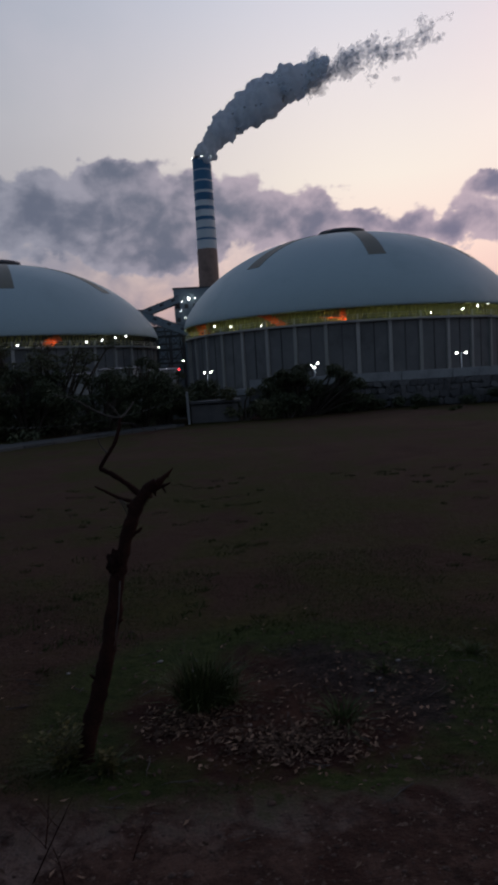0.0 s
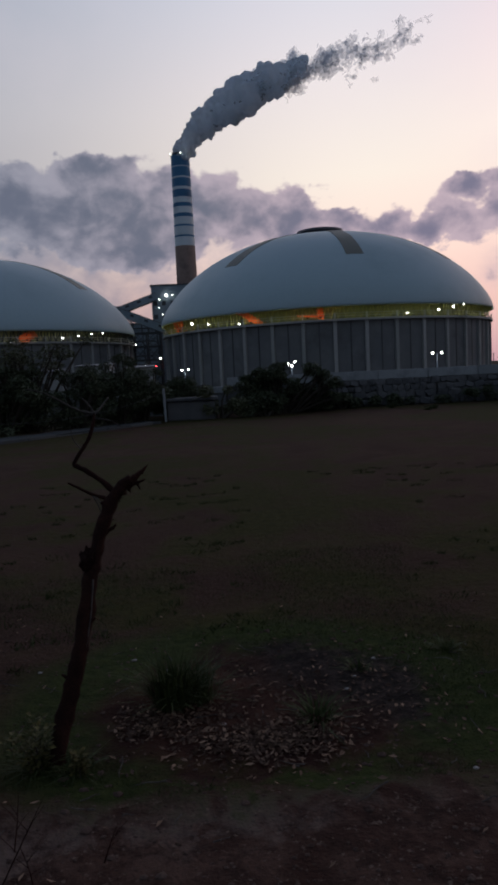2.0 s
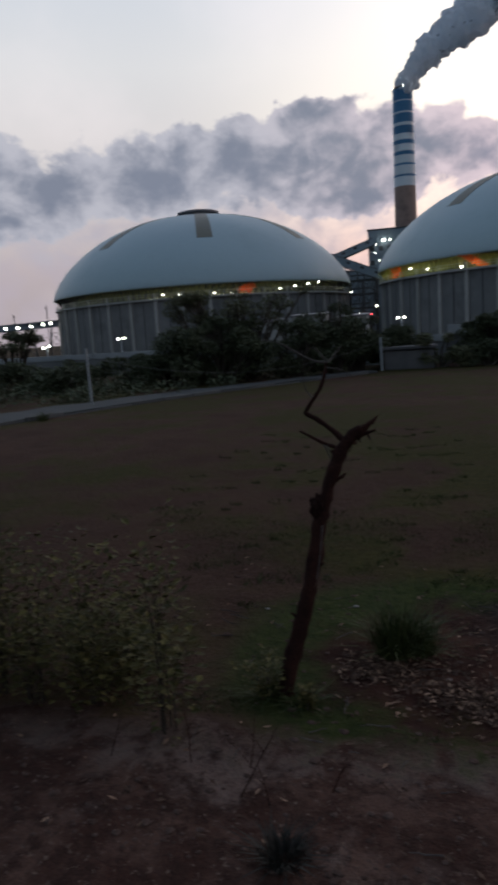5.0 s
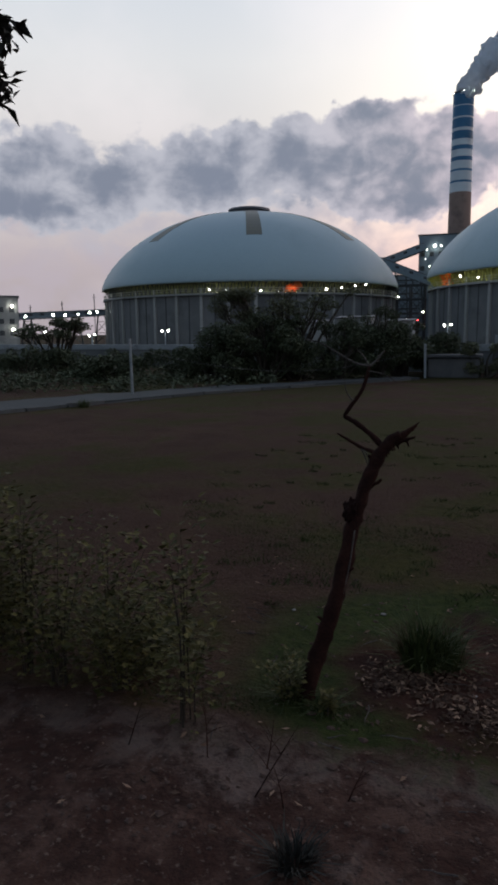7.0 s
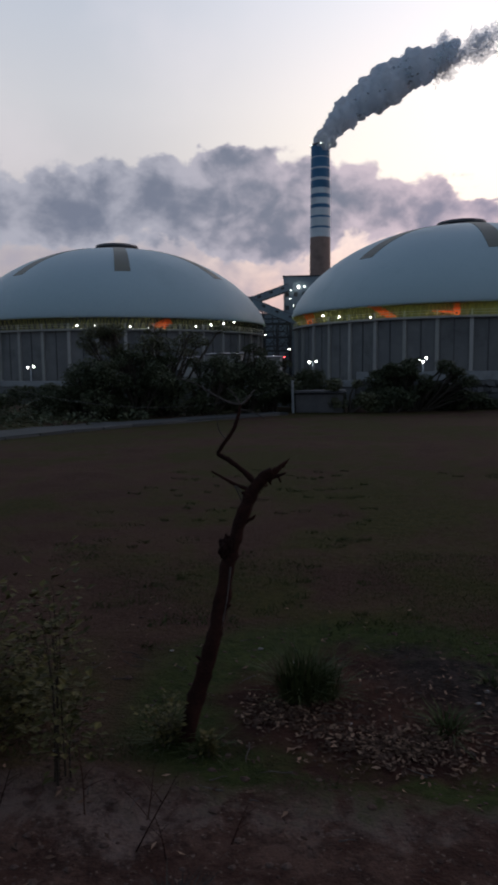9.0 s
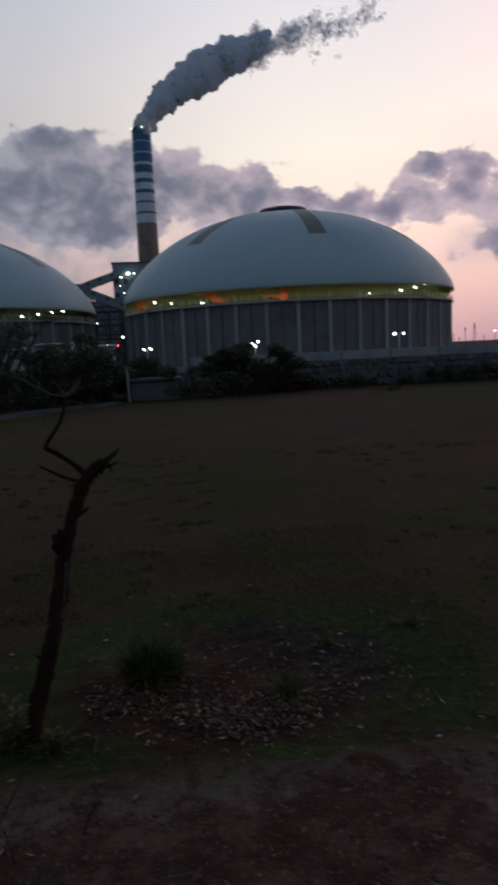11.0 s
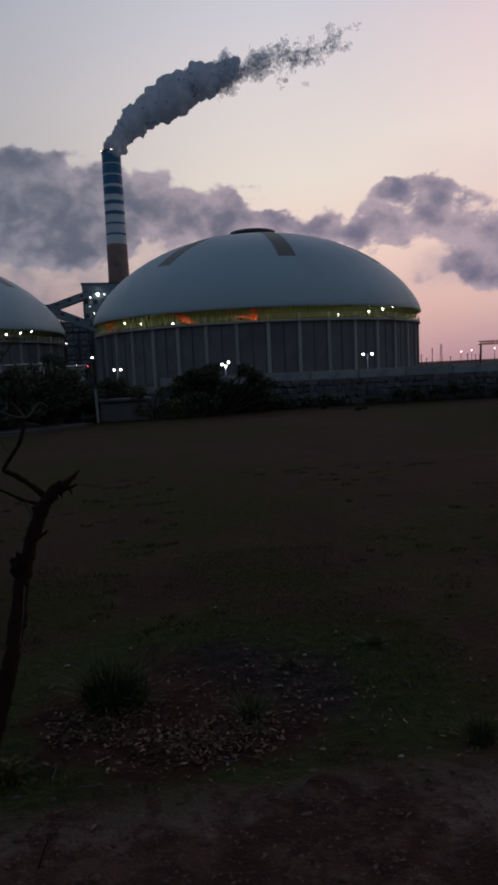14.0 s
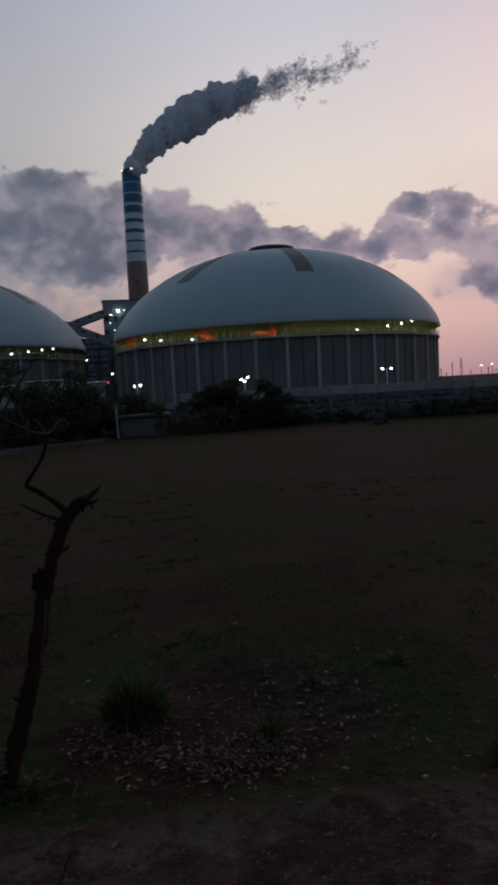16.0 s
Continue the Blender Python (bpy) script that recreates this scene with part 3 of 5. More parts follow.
CR, CL = (34.0, 237.6), (-87.7, 252.2)
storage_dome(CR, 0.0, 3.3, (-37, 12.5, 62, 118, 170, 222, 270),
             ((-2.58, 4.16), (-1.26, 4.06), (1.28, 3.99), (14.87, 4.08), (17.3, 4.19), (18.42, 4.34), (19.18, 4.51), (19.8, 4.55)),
             ((-3.6, 3.95, 70, 4.0, 3.4), (2.25, 4.4, 32, 8.6, 2.2), (7.95, 4.5, 84, 4.2, 1.9), (6.9, 4.3, 5, 5.6, 0.5)), GALLERYGLOW,
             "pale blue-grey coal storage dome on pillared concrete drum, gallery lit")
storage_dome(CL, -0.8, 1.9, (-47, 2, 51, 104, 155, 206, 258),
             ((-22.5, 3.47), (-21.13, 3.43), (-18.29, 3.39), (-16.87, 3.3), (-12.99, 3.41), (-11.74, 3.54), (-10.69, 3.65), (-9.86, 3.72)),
             ((-15.7, 3.6, 150, 5.6, 3.2),), DIMGALLERY,
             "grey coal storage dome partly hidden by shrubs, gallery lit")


# ---- chimney and its smoke ----
def chimney():
    base = at(-2.8, 0, 330)
    top = thing("chimney", "tall round chimney, blue and white bands over brown concrete", "chimney", at=(base.x, base.y, -2.2))
    Z = 106.0
    def rad(z):
        return 5.3 - 1.05 * z / Z
    def band(z0, z1, material, name, proud=0.0):
        v, f = ring([(rad(z0) + proud, z0), (rad(z1) + proud, z1), (rad(z1) - 0.5, z1), (rad(z0) - 0.5, z0)], 40)
        link(name, v, f, material, top, smooth=False)
    def zz(y):
        return 3.8 + 330 * math.tan(radians(16.98 - 0.04183 * (y - 302)))
    band(0, zz(463), BROWN, "shaft")
    cuts = [(463, 447, WHITE), (447, 443.5, BLUE), (443.5, 428, WHITE), (428, 424.5, BLUE), (424.5, 411, WHITE), (411, 404.5, BLUE), (404.5, 393, WHITE), (393, 386, BLUE),
            (386, 376, WHITE), (376, 363, BLUE), (363, 358, WHITE), (358, 343, BLUE), (343, 340.5, WHITE), (340.5, 324, BLUE), (324, 322.5, WHITE), (322.5, 304, BLUE)]
    for a, b, m in cuts:
        band(zz(a), zz(b), m, "blue_band" if m == BLUE else "white_band")
    zt = zz(304)
    v, f = ring([(rad(zt) + 0.12, zt), (rad(zt) + 0.12, zt + 0.8), (rad(zt) - 0.5, zt + 0.8), (rad(zt) - 0.5, zt)], 40)
    link("rim", v, f, DARKSTEEL, top)
    for dx, dy in ((-2.1, 0.0), (1.9, 0.8), (0.2, -1.9)):
        v, f = ring([(1.35, zt - 2), (1.35, zt + 1.9), (1.15, zt + 1.9), (1.15, zt - 2)], 20)
        p = link("flue", v, f, DARKSTEEL, top)
        p.location = (dx, dy, 0)
    for a in (-62, 5, 58):
        bm = bmesh.new()
        bmesh.ops.create_icosphere(bm, subdivisions=2, radius=0.16)
        p = part("beacon", bm, LAMP, top, "white warning light", smooth=True)
        p.location = (4.6 * math.sin(radians(a)), -4.6 * math.cos(radians(a)), zt + 0.5)
    return base


def smoke_plume():
    base = at(-2.8, 16.9, 330)
    k = 330 / 1219 * 1.02
    pts = [(2, 2, 3.4), (8, 16, 4.8), (18, 36, 6.6), (40, 60, 8.4), (70, 82, 9.6), (106, 102, 10.4), (146, 121, 10.8), (188, 140, 10.8),
           (226, 153, 11.2), (262, 162, 11.6), (298, 170, 11.8), (332, 178, 11.6), (366, 190, 11.0), (404, 206, 10.0)]
    path = curve_pts([((p[0] + 0.055 * p[1]) * k, 0, (p[1] - 0.055 * p[0] - 3) * k) for p in pts], 8)
    rng = np.random.default_rng(5)
    n = len(path)

    def station(u):
        """The middle of the plume and its radius at the fraction u of its length."""
        t = u * (n - 1)
        i = min(int(t), n - 2)
        q = min(t / 8, len(pts) - 1.001)
        j = int(q)
        return path[i].lerp(path[i + 1], t - i), 1.17 * (pts[j][2] + (pts[j + 1][2] - pts[j][2]) * (q - j))

    def aside(q, a):
        return Vector((math.sin(a) * q * 0.5, math.cos(a) * q * 0.8, math.cos(a) * q * 0.2 + math.sin(a) * q * 0.85))

    # dense heart, fused from billows
    verts, faces = [], []
    tmp = bmesh.new()
    bmesh.ops.create_icosphere(tmp, subdivisions=3, radius=1.0)
    unit = [v.co.copy() for v in tmp.verts]
    tris = [tuple(v.index for v in f.verts) for f in tmp.faces]
    tmp.free()
    for i in range(330):
        u = 0.56 * i / 330
        c, R = station(u)
        R *= min(1.16, 0.9 + 3.0 * u) - 0.6 * max(0.0, (u - 0.38) / 0.18)
        r = R * (rng.uniform(0.55, 0.8) if u < 0.08 else rng.uniform(0.2, 0.42))
        c = c + aside(math.sqrt(rng.random()) * max(R - r * 0.8, 0.2), rng.uniform(0, math.tau))
        o = len(verts)
        for d in unit:
            w = 1 + 0.42 * noise.fractal((c + d * r) * 0.3, 1.0, 2.1, 5)
            verts.append(c + d * (r * w))
        faces += [tuple(j + o for j in t3) for t3 in tris]
    s = link("smoke_plume", verts, faces, SMOKE, smooth=True)
    s.location = base
    fuse = s.modifiers.new("fuse", "REMESH")
    fuse.mode, fuse.voxel_size, fuse.use_smooth_shade = "VOXEL", 0.42, True
    tagged(s, "grey billowing smoke drifting from the chimney into wisps", "smoke", kind="stuff")

    # fraying skin and torn wisps: small scraps, thick where the smoke is dense
    verts, faces = [], []
    for _ in range(120000):
        u = rng.random()
        c, R = station(u)
        q = 1.35 * math.sqrt(rng.random())
        p = c + aside(q * R, rng.uniform(0, math.tau))
        if (u < 0.30 and q < 0.6) or (u < 0.05 and q > 0.9):
            continue
        late = max(0.0, u - 0.38)
        if rng.random() < min(2.0 * late, 0.72):
            continue
        clump = noise.fractal(Vector((p.x * 0.12, p.y * 0.06, p.z * 0.15)), 0.9, 2.1, 5)
        solid = 0.95 - q * (1.0 - 0.9 * late) + (0.6 + 0.5 * late) * clump - 1.35 * late
        if solid < 0.05 + (0.25 + 1.1 * late) * rng.random():
            continue
        e = rng.uniform(0.5, 1.1) * (1 + 1.6 * late)
        d1, d2 = Vector(rng.normal(size=3)).normalized() * e, Vector(rng.normal(size=3)).normalized() * e
        o = len(verts)
        verts += [p - d1, p - d2, p + d1 * 0.9, p + d2]
        faces += [(o, o + 1, o + 2), (o, o + 2, o + 3)]
    k = link("smoke_wisps", verts, faces, WISP)
    k.location = base
    tagged(k, "thin torn wisps of grey smoke round the plume", "smoke", kind="stuff")


chimney()
smoke_plume()


# ---- plant buildings and conveyors between and beside the domes ----
def transfer_tower():
    p = at(-3.9, 0, 300)
    t = thing("transfer_tower", "blue-grey sheet-clad transfer tower lit by a floodlight", "industrial building", at=(p.x, p.y, -2.2))
    t.rotation_euler = (0, 0, radians(3.9))
    H = 41.2
    bm = bmesh.new()
    box(bm, pose(0, 0, H / 2), 19.0, 16.0, H, 0.15)
    part("wall", bm, BLUEGREY, t)
    bm = bmesh.new()
    box(bm, pose(0, 0, H + 0.25), 19.8, 16.8, 0.5, 0.1)
    part("roof", bm, DARKSTEEL, t)
    bm = bmesh.new()
    box(bm, pose(0, 0, 0), 1.6, 0.25, 1.8, 0.05)
    w = part("window", bm, DARKSTEEL, t)
    k = 0
    for z in (22.5, 28.5, 34.0):
        for x in (-8.0, -4.5, -1.0):
            c = w if k == 0 else new("window", w.data)
            c.parent, c.location = t, (x, -8.05, z)
            k += 1
    for x, z, r in ((-3.3, H - 4.2, 0.5), (-6.3, H - 5.6, 0.2), (-0.9, H - 4.2, 0.2), (-6.8, H - 9.0, 0.16), (-5.2, H - 12, 0.16)):
        bm = bmesh.new()
        bmesh.ops.create_icosphere(bm, subdivisions=2, radius=r)
        b = part("floodlight", bm, LAMP, t, "bright white floodlight", smooth=True)
        b.location = (x, -8.9, z)
        bm = bmesh.new()
        beam(bm, (x, -8.0, z + r + 0.1), (x, -9.0, z + r + 0.1), 0.12)
        part("bracket", bm, DARKSTEEL, t)


def gallery(name, a, b, w, h, label, legs=()):
    """A covered conveyor from a to b with windows and trestle legs."""
    a, b = Vector(a), Vector(b)
    t = thing(name, label, "conveyor", "covered conveyors", at=((a + b) / 2).to_tuple())
    o = (a + b) / 2
    q = (b - a).to_track_quat("Y", "Z").to_matrix().to_4x4()
    L = (b - a).length
    bm = bmesh.new()
    box(bm, q, w, L, h, 0.1)
    part("casing", bm, BLUEGREY, t)
    bm = bmesh.new()
    box(bm, q @ pose(0, 0, h / 2 + 0.12), w + 0.5, L + 0.4, 0.22)
    part("roof", bm, CAPMETAL, t)
    bm = bmesh.new()
    box(bm, q @ pose(0, 0, -h / 2 - 0.2), w + 0.2, L, 0.3)
    part("floor_beam", bm, DARKSTEEL, t)
    n = max(int(L / 5), 2)
    win = None
    for s in (-1, 1):
        for i in range(n):
            m = q @ pose(s * (w / 2 + 0.02), (i + 0.5) / n * L - L / 2, 0.15 * h)
            if win is None:
                bm = bmesh.new()
                box(bm, pose(0, 0, 0), 0.12, 1.6, 0.9, 0.03)
                win = part("window", bm, DARKSTEEL, t)
                win.matrix_basis = m
            else:
                c = new("window", win.data)
                c.parent, c.matrix_basis = t, m
    for u in legs:
        c = a.lerp(b, u) - o
        foot = -2.2 - o.z

        def bar(name, p, q2, w2):
            bm = bmesh.new()
            beam(bm, p, q2, w2)
            part(name, bm, DARKSTEEL, t)

        for sx in (-1, 1):
            bar("trestle_leg", (c.x + sx * 1.6, c.y, c.z - h / 2), (c.x + sx * 3.2, c.y, foot), 0.45)
        z = foot
        while z < c.z - 5:
            g = 3.2 - 1.6 * (z - foot) / max(c.z - foot, 1)
            g2 = 3.2 - 1.6 * (z + 4.5 - foot) / max(c.z - foot, 1)
            bar("trestle_brace", (c.x - g, c.y, z), (c.x + g2, c.y, z + 4.5), 0.2)
            bar("trestle_brace", (c.x + g, c.y, z), (c.x - g2, c.y, z + 4.5), 0.2)
            bar("trestle_rail", (c.x - g2, c.y, z + 4.5), (c.x + g2, c.y, z + 4.5), 0.22)
            z += 4.5
    return t


transfer_tower()
gallery("covered_conveyor", at(-9.2, 5.15, 290), at(-5.4, 6.45, 292), 4.0, 2.6, "dark covered conveyor rising to the transfer tower", (0.35,))
gallery("covered_conveyor", at(-9.0, 5.55, 284), at(-4.6, 3.75, 280), 4.2, 3.0, "pale covered conveyor sloping down between the domes", (0.45, 0.72))
gallery("covered_conveyor", at(-44.0, 1.15, 262), at(-30.6, 1.75, 300), 4.0, 2.2, "low lit conveyor bridge on steel trestles", (0.2, 0.5, 0.78, 0.95))


def head_house():
    p = at(-8.5, 0, 292)
    t = thing("conveyor_head_house", "small dark steel head house above a conveyor", "industrial building", at=(p.x, p.y, 27.2))
    bm = bmesh.new()
    box(bm, pose(0, 0, 1.7), 6.4, 5.0, 3.2, 0.1)
    part("wall", bm, BLUEGREY, t)
    bm = bmesh.new()
    box(bm, pose(0, 0, 3.5), 7.4, 6.0, 0.35, 0.1)
    part("roof", bm, CAPMETAL, t)
    for sx in (-1, 1):
        for sy in (-1, 1):
            bm = bmesh.new()
            beam(bm, (2.6 * sx, 2.0 * sy, 0.2), (2.9 * sx, 2.2 * sy, -29.4), 0.5)
            part("leg", bm, DARKSTEEL, t)


def plant_block():
    """Steelwork and small sheds in the gap between the domes."""
    p = at(-6.3, 0, 262)
    t = thing("steel_frame", "dark steel process frame between the domes", "steel frame", at=(p.x, p.y, -2.2))
    def bar(name, p, q, w):
        bm = bmesh.new()
        beam(bm, p, q, w)
        part(name, bm, DARKSTEEL, t)

    for x in (-5, 0, 5):
        for y in (-3, 3):
            bar("frame_post", (x, y, 0), (x, y, 20), 0.5)
    for z in (5, 10, 15, 20):
        for y in (-3, 3):
            bar("frame_rail", (-5.5, y, z), (5.5, y, z), 0.4)
        bm = bmesh.new()
        box(bm, pose(0, 0, z + 0.3), 11, 6.4, 0.15)
        part("deck", bm, DARKSTEEL, t)
    for z in (0, 5, 10, 15):
        for x in (-5, 0):
            bar("brace", (x, -3, z), (x + 5, -3, z + 5), 0.22)
            bar("brace", (x + 5, -3, z), (x, -3, z + 5), 0.22)
    for (x, z, m, r) in ((-1.0, 8.0, LAMP, 0.3), (1.6, 7.8, REDLAMP, 0.2), (3.0, 7.6, REDLAMP, 0.18), (4.8, 10.6, LAMP, 0.3), (-4.0, 16.0, LAMP, 0.2)):
        bm = bmesh.new()
        bmesh.ops.create_icosphere(bm, subdivisions=2, radius=r)
        b = part("lamp", bm, m, t, "small lamp", smooth=True)
        b.location = (x, -3.6, z)


def shed(azm, dist, w, h, base_el, label):
    p = at(azm, base_el, dist)
    t = thing("shed", label, "shed", "plant sheds", at=(p.x, p.y, -2.2))
    hz = p.z + 2.2 + h
    bm = bmesh.new()
    box(bm, pose(0, 0, hz / 2), w, 6.0, hz, 0.06)
    part("wall", bm, CONCRETE, t)
    bm = bmesh.new()
    box(bm, pose(0, 0, hz + 0.15, 4, 0, 0), w + 0.8, 6.8, 0.2)
    part("roof", bm, CAPMETAL, t)
    bm = bmesh.new()
    box(bm, pose(-w * 0.2, -3.05, hz * 0.5), 1.2, 0.12, 1.2, 0.03)
    part("window", bm, DARKSTEEL, t)


def boiler_house():
    p = at(-6.2, 0, 345)
    t = thing("boiler_house", "dark blue-grey boiler house behind the domes", "industrial building", at=(p.x, p.y, -2.2))
    bm = bmesh.new()
    box(bm, pose(0, 0, 14.5), 30, 20, 29, 0.2)
    part("wall", bm, BLUEGREY, t)
    bm = bmesh.new()
    box(bm, pose(0, 0, 29.3), 31, 21, 0.6, 0.1)
    part("roof", bm, CAPMETAL, t)
    for z in (7, 14, 21, 27):
        bm = bmesh.new()
        box(bm, pose(0, -10.1, z), 30.2, 0.3, 0.7, 0.05)
        part("band", bm, DARKSTEEL, t)


head_house()
plant_block()
boiler_house()
shed(-10.6, 150, 7.0, 2.0, 0.35, "small white shed behind the hedge")
shed(-7.0, 170, 6.0, 1.0, 0.5, "low white shed between the domes")
shed(-14.0, 150, 5.0, 1.6, 0.2, "white shed half hidden by shrubs")


def lamp_post(azm, top_el, dist, heads, label, foot=-2.2):
    p = at(azm, top_el, dist)
    t = thing("street_lamp", label, "street lamp", "lamp posts of the plant road", at=(p.x, p.y, foot))
    H = p.z - foot
    v, f = limb([(0, 0, 0), (0, 0, H * 0.5), (0, 0, H)], [0.16, 0.13, 0.1], 10)
    link("pole", v, f, WHITE, t, smooth=True)
    for dx, dz in heads:
        bm = bmesh.new()
        beam(bm, (0, 0, H - 0.35), (dx, 0, H + dz + 0.25), 0.1)
        part("arm", bm, STEEL, t)
        bm = bmesh.new()
        box(bm, pose(dx, 0, H + dz + 0.28), 0.9, 0.5, 0.16, 0.04)
        part("housing", bm, DARKSTEEL, t)
        bm = bmesh.new()
        bmesh.ops.create_icosphere(bm, subdivisions=2, radius=0.28)
        b = part("bulb", bm, LAMP, t, "glowing lamp head", smooth=True)
        b.location = (dx, -0.1, H + dz)


lamp_post(17.1, 0.8, 180, ((-1.15, 0), (1.15, 0)), "lit double street lamp before the domed store")
lamp_post(5.44, 0.55, 172, ((-0.9, -0.1), (0.0, -0.6), (0.75, 0.35)), "lit cluster of lamps above the shrubs")
lamp_post(-3.4, 0.43, 190, ((-0.85, 0), (0.9, 0.1)), "lit double street lamp seen over shrubs")
lamp_post(-26.15, 0.2, 205, ((-0.9, 0), (1.0, 0.2)), "lit double street lamp before the grey dome")
lamp_post(-32.0, -0.1, 200, ((-0.9, 0), (0.9, 0.3)), "lit street lamp near the conveyor bridge")
lamp_post(-13.0, 0.0, 160, ((0.0, 0.0),), "single lamp glinting through the hedge")


def bridge_lamps():
    for i, (azm, e) in enumerate(((-34.9, 1.55), (-34.0, 1.55), (-33.0, 1.6), (-32.1, 1.72), (-31.5, 1.78), (-37.0, 1.45), (-38.3, 1.4), (-35.6, 0.2), (-36.7, 0.1))):
        p = at(azm, e, 258 if e > 1 else 200)
        t = thing("bridge_lamp", "white lamp under the conveyor bridge" if e > 1 else "white lamp on a short pole", "lamp", "bridge lamps", at=p.to_tuple())
        bm = bmesh.new()
        bmesh.ops.create_icosphere(bm, subdivisions=2, radius=0.42)
        part("bulb", bm, LAMP, t, smooth=True)
        bm = bmesh.new()
        if e > 1:
            beam(bm, (0, 0, 0.3), (0, 14, 1.2), 0.12)
        else:
            beam(bm, (0, 0.4, 0.3), (0, 0.4, -2.2 - p.z), 0.2)
        part("arm", bm, DARKSTEEL, t)


bridge_lamps()


def far_building():
    p = at(-40.0, 0, 230)
    t = thing("plant_building", "grey plant building with lit windows", "building", at=(p.x, p.y, -2.2))
    t.rotation_euler = (0, 0, radians(38))
    bm = bmesh.new()
    box(bm, pose(0, 0, 7.6), 20, 12, 15.2, 0.15)
    part("wall", bm, CONCRETE, t)
    bm = bmesh.new()
    box(bm, pose(0, 0, 15.4), 20.8, 12.8, 0.5, 0.1)
    part("roof", bm, CAPMETAL, t)
    for x in (2, 5, 8):
        for z in (4.5, 8.0, 11.5):
            bm = bmesh.new()
            box(bm, pose(x, -6.03, z), 1.4, 0.2, 1.5, 0.03)
            part("window", bm, DARKSTEEL, t)
    for z in (5.5, 12.5):
        bm = bmesh.new()
        bmesh.ops.create_icosphere(bm, subdivisions=2, radius=0.4)
        b = part("floodlight", bm, LAMP, t, smooth=True)
        b.location = (8.2, -6.8, z)


far_building()


def mast(azm, top_el, dist, label, lattice=False):
    p = at(azm, top_el, dist)
    t = thing("mast", label, "mast", "distant masts", at=(p.x, p.y, -2.2))
    H = p.z + 2.2
    bm = bmesh.new()
    if lattice:
        for sx, sy in ((-1, -1), (1, -1), (1, 1), (-1, 1)):
            beam(bm, (0.8 * sx, 0.8 * sy, 0), (0.2 * sx, 0.2 * sy, H), 0.1)
        z = 0
        while z < H - 1.5:
            beam(bm, (-0.7, -0.7, z), (0.7, -0.7, z + 1.5), 0.07)
            beam(bm, (0.7, -0.7, z), (-0.7, -0.7, z + 1.5), 0.07)
            z += 1.5
    else:
        beam(bm, (0, 0, 0), (0, 0, H), 0.28)
        beam(bm, (-0.8, 0, H * 0.93), (0.8, 0, H * 0.93), 0.16)
    part("mast_frame", bm, DARKSTEEL, t)


for a, e, lt in ((21.35, 0.55, False), (22.2, 1.0, False), (22.88, 1.33, True), (21.75, 0.25, False), (23.6, 0.3, False), (24.9, 0.45, False), (25.5, 0.35, False)):
    mast(a, e, 380, "dark lattice mast far beyond the wall" if lt else "thin dark pole far beyond the wall", lt)
for a, e in ((-34.2, 2.6), (-36.6, 2.3), (-31.7, 3.2)):
    mast(a, e, 320, "thin dark pole behind the conveyor bridge")


def far_lights():
    for azm, e in ((24.4, 0.62), (25.2, 0.68), (26.9, 0.75), (27.4, 0.5)):
        p = at(azm, e, 330)
        t = thing("street_lamp", "distant warm street lamp beyond the wall", "street lamp", "distant street lamps", at=(p.x, p.y, -2.2))
        v, f = limb([(0, 0, 0), (0, 0, p.z + 2.2)], [0.16, 0.1], 6)
        link("pole", v, f, DARKSTEEL, t)
        bm = bmesh.new()
        bmesh.ops.create_icosphere(bm, subdivisions=2, radius=0.34)
        b = part("bulb", bm, DISTLAMP, t, smooth=True)
        b.location = (0, 0, p.z + 2.3)


far_lights()


def gantry_crane():
    p = at(27.0, 0, 290)
    t = thing("gantry_crane", "rust-red gantry crane standing in the distance", "crane", at=(p.x, p.y, -2.2))
    t.rotation_euler = (0, 0, radians(-20))
    H = 9.4
    bm = bmesh.new()
    for y in (-1, 1):
        for z in (0, 1.2):
            beam(bm, (-6.5, y, H + z), (6.5, y, H + z), 0.35)
        for i in range(9):
            x = -6 + 1.5 * i
            beam(bm, (x, y, H), (x + 0.75, y, H + 1.2), 0.18)
            beam(bm, (x + 0.75, y, H + 1.2), (x + 1.5 if x < 6 else x + 0.7, y, H), 0.18)
    part("girder", bm, ORANGE, t)
    for x in (-5.6, 5.6):
        for y in (-1.6, 1.6):
            bm = bmesh.new()
            beam(bm, (x, y * 0.6, H), (x + 0.4 * (1 if x > 0 else -1), y * 1.6, 0), 0.4)
            part("leg", bm, DARKSTEEL, t)
    bm = bmesh.new()
    box(bm, pose(4.8, 0, H - 1.4), 2.0, 2.2, 2.2, 0.1)
    part("cabin", bm, ORANGE, t)


gantry_crane()


